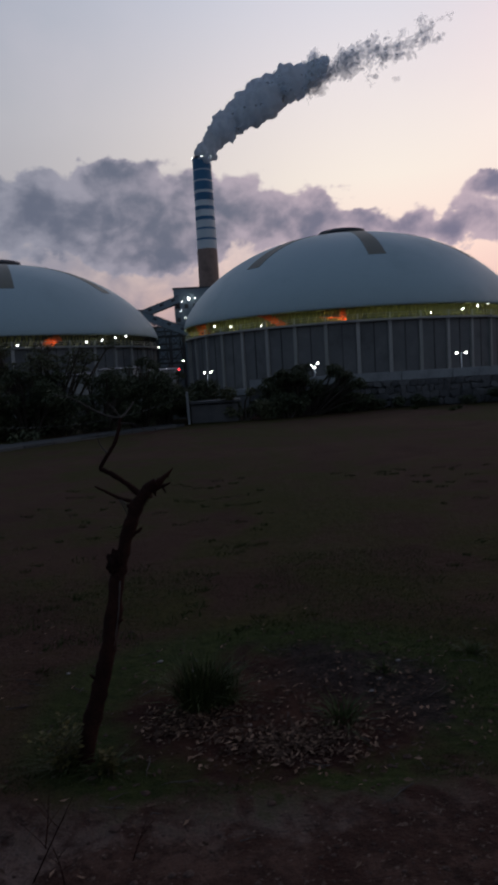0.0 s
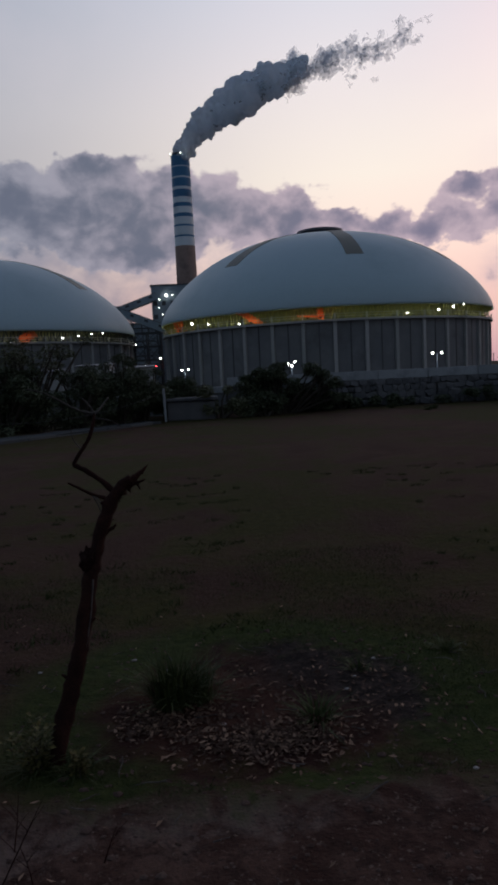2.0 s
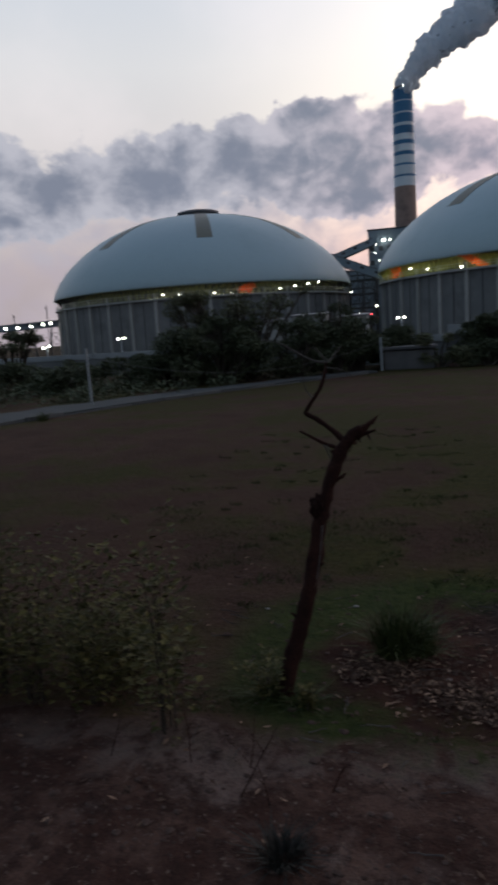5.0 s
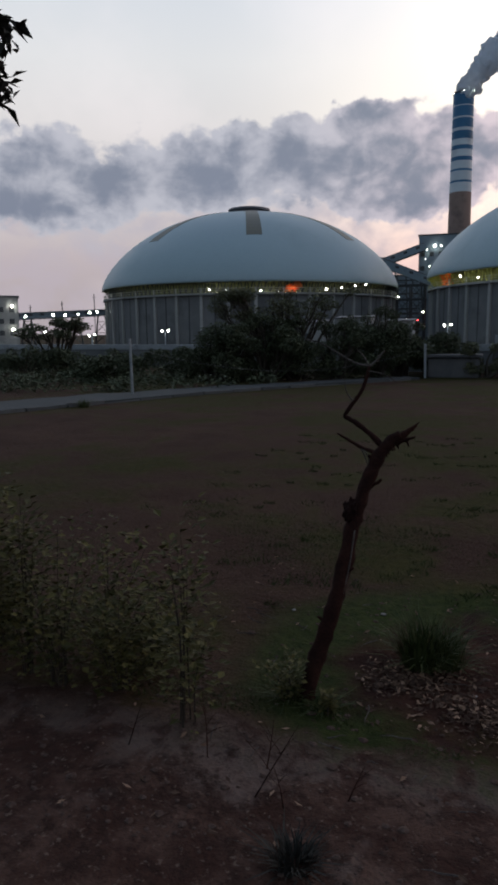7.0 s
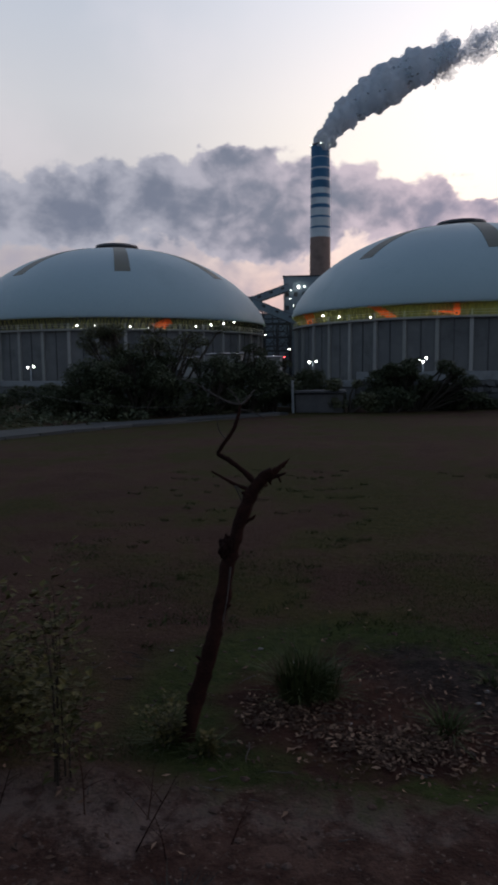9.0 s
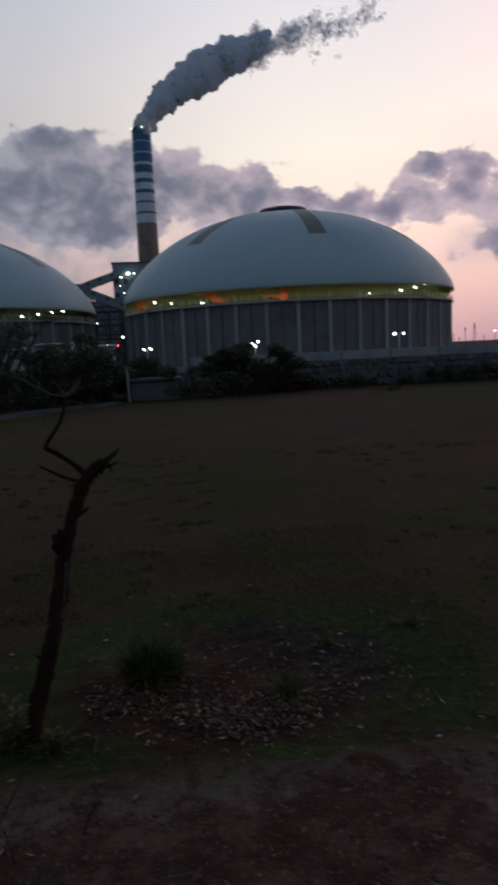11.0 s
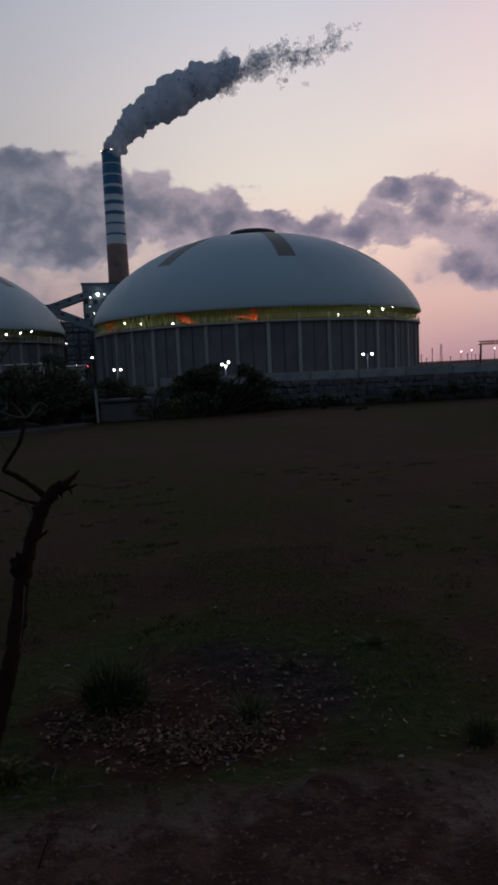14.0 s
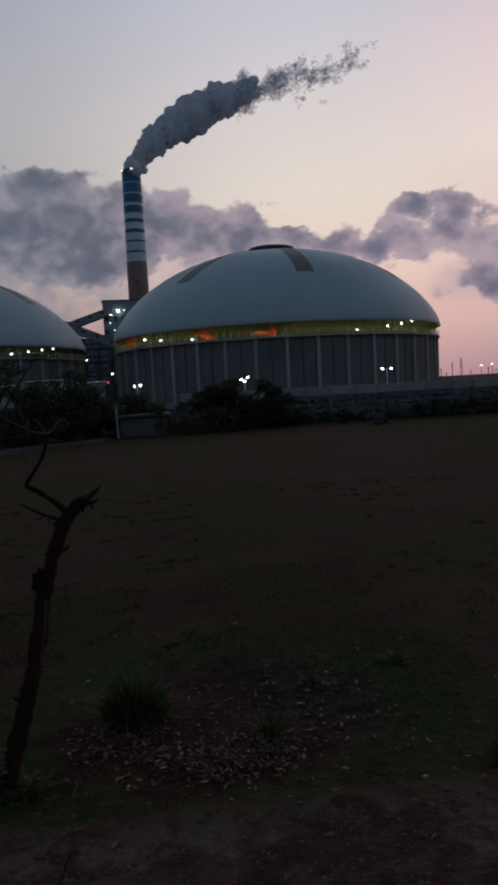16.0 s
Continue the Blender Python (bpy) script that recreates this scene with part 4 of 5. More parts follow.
# ---- field edge: rubble wall with coping, path, kerb, posts ----
def boundary_wall():
    wall = thing("wall_north", "low rubble stone wall with grey concrete coping at the field edge", "wall", kind="structure", at=(0, 27.35, 0))
    bm = bmesh.new()
    box(bm, pose(17.0, 0.1, 0.5), 34.0, 0.30, 1.1)
    part("core", bm, MORTAR, wall)
    rng = np.random.default_rng(9)
    protos = []
    for k in range(6):
        bm = bmesh.new()
        bmesh.ops.create_cube(bm, size=1.0)
        bmesh.ops.bevel(bm, geom=bm.edges[:], offset=0.16, segments=1, affect="EDGES")
        for v in bm.verts:
            v.co += Vector(rng.normal(size=3)) * 0.06
        me = bpy.data.meshes.new("stone")
        bm.to_mesh(me)
        bm.free()
        me.materials.append(STONE)
        protos.append(me)
    z = 0.0
    for row in range(4):
        h = (0.30, 0.27, 0.25, 0.24)[row]
        x = 1.6 + rng.random() * 0.2
        while x < 17.5:
            w = rng.uniform(0.16, 0.5)
            hs = h * rng.uniform(0.75, 1.3)
            s = new("stone", protos[rng.integers(6)])
            s.parent = wall
            s.location = (x + w / 2, -0.07 + rng.normal() * 0.015, z + h / 2)
            s.rotation_euler = (rng.normal() * 0.08, rng.normal() * 0.16, rng.normal() * 0.08)
            s.scale = (w * 1.02, 0.2, hs)
            x += w
        z += h
    cop = None
    for i in range(17):
        m = pose(1.0 + 2.0 * i, 0.08, 1.24, 0, rng.normal() * 0.12, 0)
        if cop is None:
            bm = bmesh.new()
            box(bm, pose(0, 0, 0), 1.985, 0.46, 0.35, 0.02)
            cop = part("coping_block", bm, COPING, wall, "grey concrete coping block")
            cop.matrix_basis = m
        else:
            c = new("coping_block", cop.data)
            c.parent, c.matrix_basis = wall, m
    # the same boundary goes on behind the hedge and the path
    west = thing("wall_west", "plain low concrete wall running on behind the shrubs", "wall", kind="structure")
    bm = bmesh.new()
    a, b = Vector((0.0, 27.6, 0)), Vector((-46.0, 37.0, 0))
    d = (b - a).length
    q = math.degrees(math.atan2(b.y - a.y, b.x - a.x))
    box(bm, pose((a.x + b.x) / 2, (a.y + b.y) / 2, 0.3, 0, 0, q), d, 0.25, 1.05)
    part("panel", bm, PANEL, west)
    bm = bmesh.new()
    box(bm, pose((a.x + b.x) / 2, (a.y + b.y) / 2, 0.95, 0, 0, q), d, 0.36, 0.26, 0.02)
    part("coping", bm, COPING, west)


boundary_wall()

EDGE_LINE = [(-13.4, 3.0), (-10.9, 8.4), (-9.15, 12.6), (-7.0, 17.0), (-4.7, 20.4), (-2.3, 23.5)]


def path_and_kerb():
    line = curve_pts([(x, y, 0) for x, y in EDGE_LINE], 10)
    verts, faces = [], []
    for i, p in enumerate(line):
        d = (line[min(i + 1, len(line) - 1)] - line[max(i - 1, 0)]).normalized()
        nrm = Vector((-d.y, d.x, 0))
        wide = (2.6 - 1.9 * i / len(line)) * (1 + 0.18 * noise.noise((i * 0.35, 0, 0)))
        q = p + nrm * (wide + 0.35 * noise.noise((i * 1.3, 4.0, 0)))
        for x, y, z in ((p.x, p.y, 0.07), (q.x, q.y, 0.07), (q.x, q.y, -0.1), (p.x, p.y, -0.1)):
            verts.append((x, y, z + 0.02 * noise.noise((x, y, 0))))
        if i:
            for k in range(4):
                m = (k + 1) % 4
                faces.append((4 * i - 4 + k, 4 * i + k, 4 * i + m, 4 * i - 4 + m))
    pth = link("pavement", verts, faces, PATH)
    tagged(pth, "narrow worn grey concrete path along the field", "path", kind="structure")
    kerb = thing("kerb", "pale concrete kerb stones edging the field", "kerb", kind="structure")
    bm = bmesh.new()
    box(bm, pose(0, 0, -0.02), 0.97, 0.10, 0.2, 0.015)
    me = None
    run, prev = 0.0, line[0]
    rng = np.random.default_rng(3)
    dist, pos = 0.0, 0.5
    for a, b in zip(line[:-1], line[1:]):
        L = (b - a).length
        while pos <= dist + L:
            c = a.lerp(b, (pos - dist) / L)
            m = pose(c.x, c.y, 0.0 + rng.normal() * 0.018, rng.normal() * 3.0, rng.normal(), math.degrees(math.atan2(b.y - a.y, b.x - a.x)))
            if me is None:
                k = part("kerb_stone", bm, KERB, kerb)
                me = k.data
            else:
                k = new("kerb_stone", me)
                k.parent = kerb
            k.matrix_basis = m
            pos += 1.0
        dist += L


path_and_kerb()


def fence_post(x, y, h, r, lean, label):
    t = thing("fence_post", label, "post", "concrete fence posts", at=(x, y, 0))
    t.rotation_euler = (0, radians(lean), 0)
    bm = bmesh.new()
    box(bm, pose(0, 0, h / 2 - 0.1), r * 2, r * 2, h + 0.2, 0.015)
    part("shaft", bm, COPING, t)
    bm = bmesh.new()
    box(bm, pose(0, 0, h + 0.03), r * 2.4, r * 2.4, 0.06, 0.015)
    part("cap", bm, COPING, t)


fence_post(-8.85, 15.9, 1.42, 0.03, -1.0, "slim pale concrete post standing at the path")
fence_post(-2.2, 24.3, 1.1, 0.04, -1.5, "slim pale concrete post beside a low tank")


def cable():
    a, b = Vector((-2.2, 24.3, 1.05)), Vector((-8.85, 15.9, 1.25))
    pts = []
    for i in range(25):
        u = i / 24
        p = a.lerp(b, u)
        p.z -= 0.7 * 4 * u * (1 - u)
        pts.append(p)
    v, f = limb(pts, [0.005] * 25, 5)
    c = link("slack_cable", v, f, DARKSTEEL)
    tagged(c, "slack dark cable sagging between two posts", "cable")


cable()


def water_tank():
    t = thing("concrete_tank", "low grey concrete tank with an overhanging lid", "tank", at=(-1.3, 25.1, 0))
    bm = bmesh.new()
    box(bm, pose(0, 0, 0.33), 1.7, 1.2, 0.66, 0.03)
    part("body", bm, MORTAR, t)
    bm = bmesh.new()
    box(bm, pose(0, -0.02, 0.74), 1.86, 1.4, 0.09, 0.02)
    part("lid", bm, STONE, t)


water_tank()


def white_post():
    t = thing("boundary_marker", "short white painted marker post beside the dark tree", "post", at=(12.2, 18.6, 0))
    bm = bmesh.new()
    box(bm, pose(0, 0, 0.42), 0.2, 0.2, 0.9, 0.02)
    part("shaft", bm, WHITE, t)
    bm = bmesh.new()
    box(bm, pose(0, 0, 0.9), 0.3, 0.3, 0.06, 0.01)
    part("cap", bm, WHITE, t)


white_post()


# ---- shrubs and trees ----
def shrub(name, x, y, lumps, count, size, material, label, category="shrub", group="", seed=1, stems=5, droop=0.4, stem_r=0.05, spread=1.0):
    """Stems that branch into lumps, and a crown of many small leaves. lumps: (dx, dy, z, radius, flatten)."""
    rng = np.random.default_rng(seed)
    t = thing(name, label, category, group, at=(x, y, height(x, y)))
    bits = []
    for i, (lx, ly, lz, r, fl) in enumerate(lumps):
        b = Vector((lx * 0.25 + rng.normal() * 0.05, ly * 0.25, -0.05))
        tip = Vector((lx, ly, lz + r * fl * 0.3))
        mid = b.lerp(tip, 0.5) + Vector((rng.normal() * 0.12, rng.normal() * 0.12, 0.1))
        pts = curve_pts([b, mid, tip], 4)
        bits.append(limb(pts, [stem_r * (1 - 0.75 * k / (len(pts) - 1)) for k in range(len(pts))], 6, 0.2, seed))
        for k in range(stems):
            d = rng.normal(size=3)
            d /= np.linalg.norm(d)
            e = Vector((lx + d[0] * r * 0.9, ly + d[1] * r * 0.9, lz + d[2] * r * fl * 0.9))
            s = b.lerp(tip, rng.uniform(0.5, 0.95))
            bits.append(limb([s, s.lerp(e, 0.5) + Vector((0, 0, 0.05)), e], [stem_r * 0.35, stem_r * 0.25, stem_r * 0.1], 5))
    v, f = merge(bits)
    link("stem", v, f, TRUNK, t)
    v, f = leaves(rng, lumps, count, size, droop, spread)
    link("crown", v, f, material, t)
    return t


def many_lumps(rng, n, x0, x1, y0, y1, z0, z1, r0, r1, fl=0.8):
    return [(rng.uniform(x0, x1), rng.uniform(y0, y1), rng.uniform(z0, z1), rng.uniform(r0, r1), fl) for _ in range(n)]


def hedge_row():
    rng = np.random.default_rng(21)
    # a row from behind the path to the tank: plan x, y, top height, width
    row = [(-9.3, 22.6, 1.25, 1.0), (-8.6, 21.4, 2.0, 1.2), (-7.2, 21.9, 2.3, 1.3), (-6.3, 22.6, 2.2, 1.2), (-5.1, 23.4, 2.1, 1.1), (-4.0, 24.4, 2.5, 1.0), (-3.2, 25.2, 2.05, 0.9), (-2.0, 26.4, 1.7, 0.8)]
    for i, (x, y, h, w) in enumerate(row):
        lumps = many_lumps(rng, 12, -w, w, -0.7, 0.7, 0.3, h - 0.45, 0.3, 0.55)
        lumps += many_lumps(rng, 5, -w * 0.8, w * 0.8, -0.4, 0.4, h - 0.5, h - 0.2, 0.18, 0.32)
        shrub("hedge_shrub", x, y, lumps, 9000, 0.10, HEDGE, "dense dark green shrub in the hedge behind the path", "shrub", "hedge row", 30 + i, 3)
    # feathery tree above it
    lumps = many_lumps(rng, 34, -2.6, 2.4, -1.0, 1.0, 1.9, 3.0, 0.25, 0.5, 0.4)
    shrub("feathery_tree", -7.2, 23.6, lumps, 7000, 0.10, PALELEAF, "spreading thin-leaved tree over the hedge", "tree", "", 77, 3, 0.2, 0.06)


hedge_row()


def tank_shrubs():
    rng = np.random.default_rng(22)
    lumps = []
    for _ in range(64):
        x = rng.uniform(-1.45, 2.3)
        crest = 2.05 - 0.42 * abs(x - 0.25) ** 1.25 + 0.15 * rng.normal()
        z = crest * (1 - 0.75 * rng.random() ** 1.6)
        if math.hypot(x - 0.54, z - 1.85) > 0.42:
            lumps.append((x, rng.uniform(-0.5, 0.5), max(z, 0.2), rng.uniform(0.2, 0.36), 0.55))
    shrub("garden_shrub", 1.9, 25.6, lumps, 15000, 0.10, HEDGE, "spreading dark shrub before the rubble wall", "shrub", "shrubs at the wall", 51, 3)
    lumps = many_lumps(rng, 9, -0.8, 0.8, -0.4, 0.4, 0.3, 0.8, 0.25, 0.4)
    shrub("garden_shrub", 3.0, 26.2, lumps, 3600, 0.13, HEDGE, "low dark shrub before the rubble wall", "shrub", "shrubs at the wall", 52, 3)
    lumps = many_lumps(rng, 9, -0.9, 0.8, -0.3, 0.3, 0.2, 0.55, 0.2, 0.32)
    shrub("garden_shrub", 4.3, 26.5, lumps, 3000, 0.11, HEDGE, "low dark shrub spreading along the rubble wall", "shrub", "shrubs at the wall", 55, 3)
    lumps = many_lumps(rng, 13, -0.75, 0.85, -0.3, 0.3, 0.25, 1.05, 0.18, 0.32)
    shrub("garden_shrub", -0.3, 24.7, lumps, 3600, 0.12, PALELEAF, "pale dusty shrub growing over the end of the low tank", "shrub", "shrubs at the wall", 53, 3)
    lumps = many_lumps(rng, 10, -0.8, 0.8, -0.3, 0.3, 0.2, 0.75, 0.2, 0.34)
    shrub("garden_shrub", 1.35, 24.7, lumps, 3000, 0.12, HEDGE, "low dark shrub growing over the end of the tank", "shrub", "shrubs at the wall", 54, 3)
    for k, (x, s) in enumerate(((6.6, 0.5), (9.0, 0.7), (10.6, 0.8), (12.4, 0.9), (14.4, 0.8), (5.2, 0.45))):
        lumps = many_lumps(rng, 6, -0.7, 0.7, -0.15, 0.15, 0.12, s * 0.7, 0.12, 0.28)
        shrub("wall_weed", x, 26.85, lumps, 1000, 0.1, HEDGE, "low weeds growing against the rubble wall", "shrub", "weeds at the wall", 60 + k, 2, 0.4, 0.015)
    # thin scrub on the bank beyond the path
    for k, (x, y, s) in enumerate(((-12.0, 20.5, 1.0), (-13.6, 21.5, 1.2), (-15.2, 22.5, 1.15), (-17.5, 23.0, 1.3), (-19.8, 24.0, 1.2), (-11.0, 23.5, 1.1), (-14.5, 26.5, 1.2), (-9.9, 24.6, 1.15), (-22.5, 25.0, 1.4))):
        lumps = many_lumps(rng, 9, -1.1, 1.1, -0.5, 0.5, 0.2, s * 0.75, 0.22, 0.42)
        shrub("bank_shrub", x, y, lumps, 2200, 0.13, HEDGE, "low dark green scrub on the bank", "shrub", "scrub on the bank", 80 + k, 2, 0.4, 0.03)
    lumps = many_lumps(rng, 16, -1.8, 1.8, -0.8, 0.8, 1.5, 2.3, 0.25, 0.5, 0.5)
    shrub("bank_tree", -19.6, 28.0, lumps, 3000, 0.16, HEDGE, "small flat-topped dark tree on the bank", "tree", "", 95, 3, 0.3, 0.07)


tank_shrubs()


def dark_tree():
    rng = np.random.default_rng(44)
    lumps = many_lumps(rng, 16, -1.0, 2.6, -0.9, 0.9, 0.5, 1.6, 0.35, 0.6) + [(-0.15, 0, 2.25, 0.62, 0.9), (0.75, 0.1, 2.62, 0.7, 0.95), (1.5, 0, 2.5, 0.7, 0.9), (0.3, 0.2, 1.9, 0.7, 0.9), (1.2, -0.2, 1.9, 0.8, 0.9), (2.3, 0, 2.0, 0.8, 0.9), (-0.5, 0, 1.6, 0.5, 0.9), (2.6, 0.1, 2.5, 0.6, 0.9)]
    shrub("leafy_tree", 11.7, 19.6, lumps, 9000, 0.24, DARKLEAF, "dark bushy tree with long drooping leaves", "tree", "", 45, 3, 1.0, 0.07)


dark_tree()


def overhanging_tree():
    """A broad-leaved tree to the side; one branch hangs into view."""
    t = thing("broadleaf_tree", "broad-leaved tree whose branch hangs over the field", "tree", at=(-4.55, 2.2, 0))
    v, f = limb(curve_pts([(0, 0, -0.2), (0.1, 0.1, 1.2), (0.0, 0.3, 2.4), (0.2, 0.4, 3.6)], 5), [0.16 - 0.005 * i for i in range(16)], 10, 0.25, 3)
    link("trunk", v, f, BARK, t, smooth=True)
    rng = np.random.default_rng(12)
    tips = [Vector((1.9, 1.12, 2.92)), Vector((1.92, 1.14, 3.2)), Vector((1.6, 0.9, 3.6)), Vector((-1.2, 0.8, 3.9)), Vector((0.4, 1.9, 4.2)), Vector((-0.6, -1.2, 4.0)), Vector((1.0, -0.7, 4.1))]
    bits, lumps = [], []
    for i, e in enumerate(tips):
        s = Vector((0.1, 0.35, 2.4 + 0.16 * i))
        pts = curve_pts([s, s.lerp(e, 0.5) + Vector((0, 0, 0.25)), e], 5)
        bits.append(limb(pts, [0.05 * (1 - 0.8 * k / (len(pts) - 1)) for k in range(len(pts))], 6, 0.2, i))
        if i > 2:
            lumps += [(e.x * u, e.y * u, 2.6 + (e.z - 2.6) * u, 0.55, 0.8) for u in (0.6, 0.85, 1.0)]
        else:
            lumps += [(e.x * u, e.y * u, 2.7 + (e.z - 2.7) * u, 0.17, 0.7) for u in (0.6, 0.8, 0.98)]
    v, f = merge(bits)
    link("limb", v, f, BARK, t)
    v, f = leaves(rng, lumps, 2600, 0.12, 0.8)
    tips = [(1.87, 1.1, 2.93, 0.13, 0.8), (1.9, 1.12, 3.2, 0.12, 0.8), (1.80, 1.05, 3.05, 0.12, 0.8), (1.72, 1.0, 2.98, 0.13, 0.8)]
    v, f = merge([(v, f), leaves(rng, tips, 420, 0.075, 0.6)])
    link("crown", v, f, DARKLEAF, t)


overhanging_tree()


# ---- the dead sapling ----
def dead_sapling():
    t = thing("dead_sapling", "leafless dead sapling with a broken forked top", "tree", at=(0, 0, 0))
    def stick(name, pts, r0, r1, material, parent, rough=0.35, seed=0, per=5, sides=9):
        c = curve_pts(pts, per)
        n = len(c)
        rr = [r0 + (r1 - r0) * (i / (n - 1)) for i in range(n)]
        rr = [r * (1 + 0.12 * noise.noise(Vector(p) * 22)) for r, p in zip(rr, c)]
        v, f = limb(c, rr, sides, rough, seed)
        return link(name, v, f, material, parent, smooth=True)
    trunk = stick("trunk", [(-0.805, 2.76, -0.08), (-0.772, 2.808, 0.117), (-0.718, 2.854, 0.306), (-0.679, 2.889, 0.454), (-0.655, 2.922, 0.592), (-0.631, 2.956, 0.733), (-0.597, 2.99, 0.874), (-0.563, 3.016, 0.982), (-0.524, 3.037, 1.07), (-0.482, 3.049, 1.122), (-0.44, 3.055, 1.145)], 0.037, 0.027, BARK, t, 0.35, 1, 6, 12)
    stick("broken_top", [(-0.47, 3.05, 1.125), (-0.425, 3.057, 1.153), (-0.395, 3.063, 1.178), (-0.366, 3.067, 1.206)], 0.021, 0.002, BARK, t, 0.8, 2)
    stick("broken_top", [(-0.47, 3.05, 1.12), (-0.42, 3.051, 1.127), (-0.378, 3.054, 1.145)], 0.016, 0.002, BARK, t, 0.8, 4)
    rng = np.random.default_rng(8)
    bits = []
    c = Vector((-0.634, 2.966, 0.815))
    bm = bmesh.new()
    bmesh.ops.create_icosphere(bm, subdivisions=4, radius=1.0)
    for v in bm.verts:
        d = v.co.copy()
        w = 1 + 0.5 * noise.fractal(d * 2.2, 1.0, 2.0, 4)
        v.co = Vector((d.x * 0.036 * w, d.y * 0.036 * w, d.z * 0.055 * w)) + c
    part("gall", bm, BARK, t, "swollen dark burr on the trunk", smooth=True)
    for i, z in enumerate((0.33, 0.55, 0.70, 0.93, 1.03)):
        x = -0.80 + 0.262 * z
        y = 2.78 + 0.24 * z
        s = 1 if i % 2 else -1
        stick("spur", [(x, y, z), (x + s * 0.028, y - 0.005, z + 0.015), (x + s * 0.045, y - 0.01, z + 0.03)], 0.012, 0.004, BARK, t, 0.5, i + 9)
    br = stick("branch", [(-0.50, 3.038, 1.07), (-0.548, 3.05, 1.125), (-0.607, 3.062, 1.173), (-0.662, 3.069, 1.206), (-0.69, 3.075, 1.23), (-0.655, 3.088, 1.285), (-0.625, 3.1, 1.331), (-0.602, 3.116, 1.398), (-0.596, 3.126, 1.443)], 0.014, 0.0065, BARK, t, 0.5, 5)
    stick("twig", [(-0.596, 3.126, 1.443), (-0.65, 3.132, 1.453), (-0.706, 3.135, 1.48), (-0.818, 3.15, 1.543), (-0.898, 3.155, 1.563)], 0.006, 0.002, TWIG, br, 0.3, 6, 4, 6)
    stick("twig", [(-0.596, 3.126, 1.443), (-0.575, 3.13, 1.457), (-0.55, 3.138, 1.488), (-0.532, 3.143, 1.511)], 0.005, 0.003, TWIG, br, 0.3, 7, 4, 6)
    stick("twig", [(-0.596, 3.126, 1.443), (-0.628, 3.138, 1.491), (-0.658, 3.144, 1.518)], 0.004, 0.0015, TWIG, br, 0.3, 8, 4, 6)
    stick("twig", [(-0.6, 3.12, 1.42), (-0.533, 3.118, 1.409), (-0.472, 3.109, 1.373)], 0.004, 0.0015, TWIG, br, 0.3, 8, 4, 6)
    stick("twig", [(-0.655, 3.088, 1.285), (-0.69, 3.09, 1.33), (-0.70, 3.09, 1.39)], 0.004, 0.0012, TWIG, br, 0.3, 11, 4, 6)
    for i in range(14):
        a = rng.uniform(0, math.tau)
        u = rng.random()
        p = Vector((-0.53 + 0.14 * u, 3.04 + 0.02 * u, 1.06 + 0.11 * u))
        e = p + Vector((math.cos(a) * rng.uniform(0.014, 0.026), math.sin(a) * 0.02, rng.uniform(-0.05, 0.03)))
        stick("splinter", [p, p.lerp(e, 0.5) + Vector((0, 0, 0.006)), e], 0.010, 0.002, BARK, t, 0.6, 30 + i, 3, 5)
    low = stick("branch", [(-0.525, 3.037, 1.06), (-0.61, 3.041, 1.089), (-0.665, 3.048, 1.117), (-0.72, 3.055, 1.145)], 0.010, 0.004, BARK, t, 0.5, 6)
    stick("bark_strip", [(-0.61, 3.035, 1.085), (-0.592, 3.028, 1.05), (-0.572, 3.018, 1.0)], 0.004, 0.002, TWIG, low, 0.3, 12, 4, 5)
    stick("bark_strip", [(-0.60, 3.035, 1.083), (-0.575, 3.026, 1.045), (-0.57, 3.016, 0.98)], 0.004, 0.002, TWIG, low, 0.3, 13, 4, 5)
    stick("bark_strip", [(-0.615, 2.93, 0.74), (-0.628, 2.90, 0.60), (-0.652, 2.868, 0.46)], 0.004, 0.002, TWIG, t, 0.3, 14, 4, 5)


dead_sapling()


# ---- weeds, tufts, leaf litter and stones in the foreground ----
def weed(x, y, h, seed, spreadr, count, label):
    """Upright weed: several thin stems set with small leaves."""
    rng = np.random.default_rng(seed)
    z0 = height(x, y)
    t = thing("weed_shrub", label, "shrub", "weeds in the foreground", at=(x, y, z0))
    bits, verts, faces = [], [], []
    reach = min(1.0, h / 0.45)
    for k in range(count):
        a = rng.uniform(0, math.tau)
        hh = h * rng.uniform(0.35, 1.0) if k else h
        r = spreadr * rng.uniform(0.2, 1.0) if k else spreadr * 0.1
        pts = curve_pts([(0.03 * math.cos(a), 0.03 * math.sin(a), -0.02), (r * 0.4 * math.cos(a), r * 0.4 * math.sin(a), hh * 0.5), (r * math.cos(a), r * math.sin(a), hh)], 6)
        bits.append(limb(pts, [0.0038 * (1 - 0.8 * i / (len(pts) - 1)) for i in range(len(pts))], 5))
        for i, p in enumerate(pts):
            if i < 3:
                continue
            for q in range(8):
                b = rng.uniform(0, math.tau)
                way = Vector((math.cos(b), math.sin(b), rng.uniform(-0.3, 0.8))).normalized()
                st = p + way * rng.uniform(0.0, 0.11) * reach + Vector(rng.normal(size=3)) * 0.035 * reach
                side = way.cross(Vector((0.2 * rng.normal(), 0.2 * rng.normal(), 1))).normalized()
                up = side.cross(way)
                s = rng.uniform(0.018, 0.052) * (0.5 + 0.5 * reach)
                w = s * 0.36
                o = len(verts)
                verts += [st, st + way * s * 0.5 + side * w + up * w * 0.3, st + way * s, st + way * s * 0.5 - side * w + up * w * 0.3]
                faces += [(o, o + 1, o + 2), (o, o + 2, o + 3)]
    v, f = merge(bits)
    link("stem", v, f, TRUNK, t)
    link("foliage", verts, faces, WEED, t)


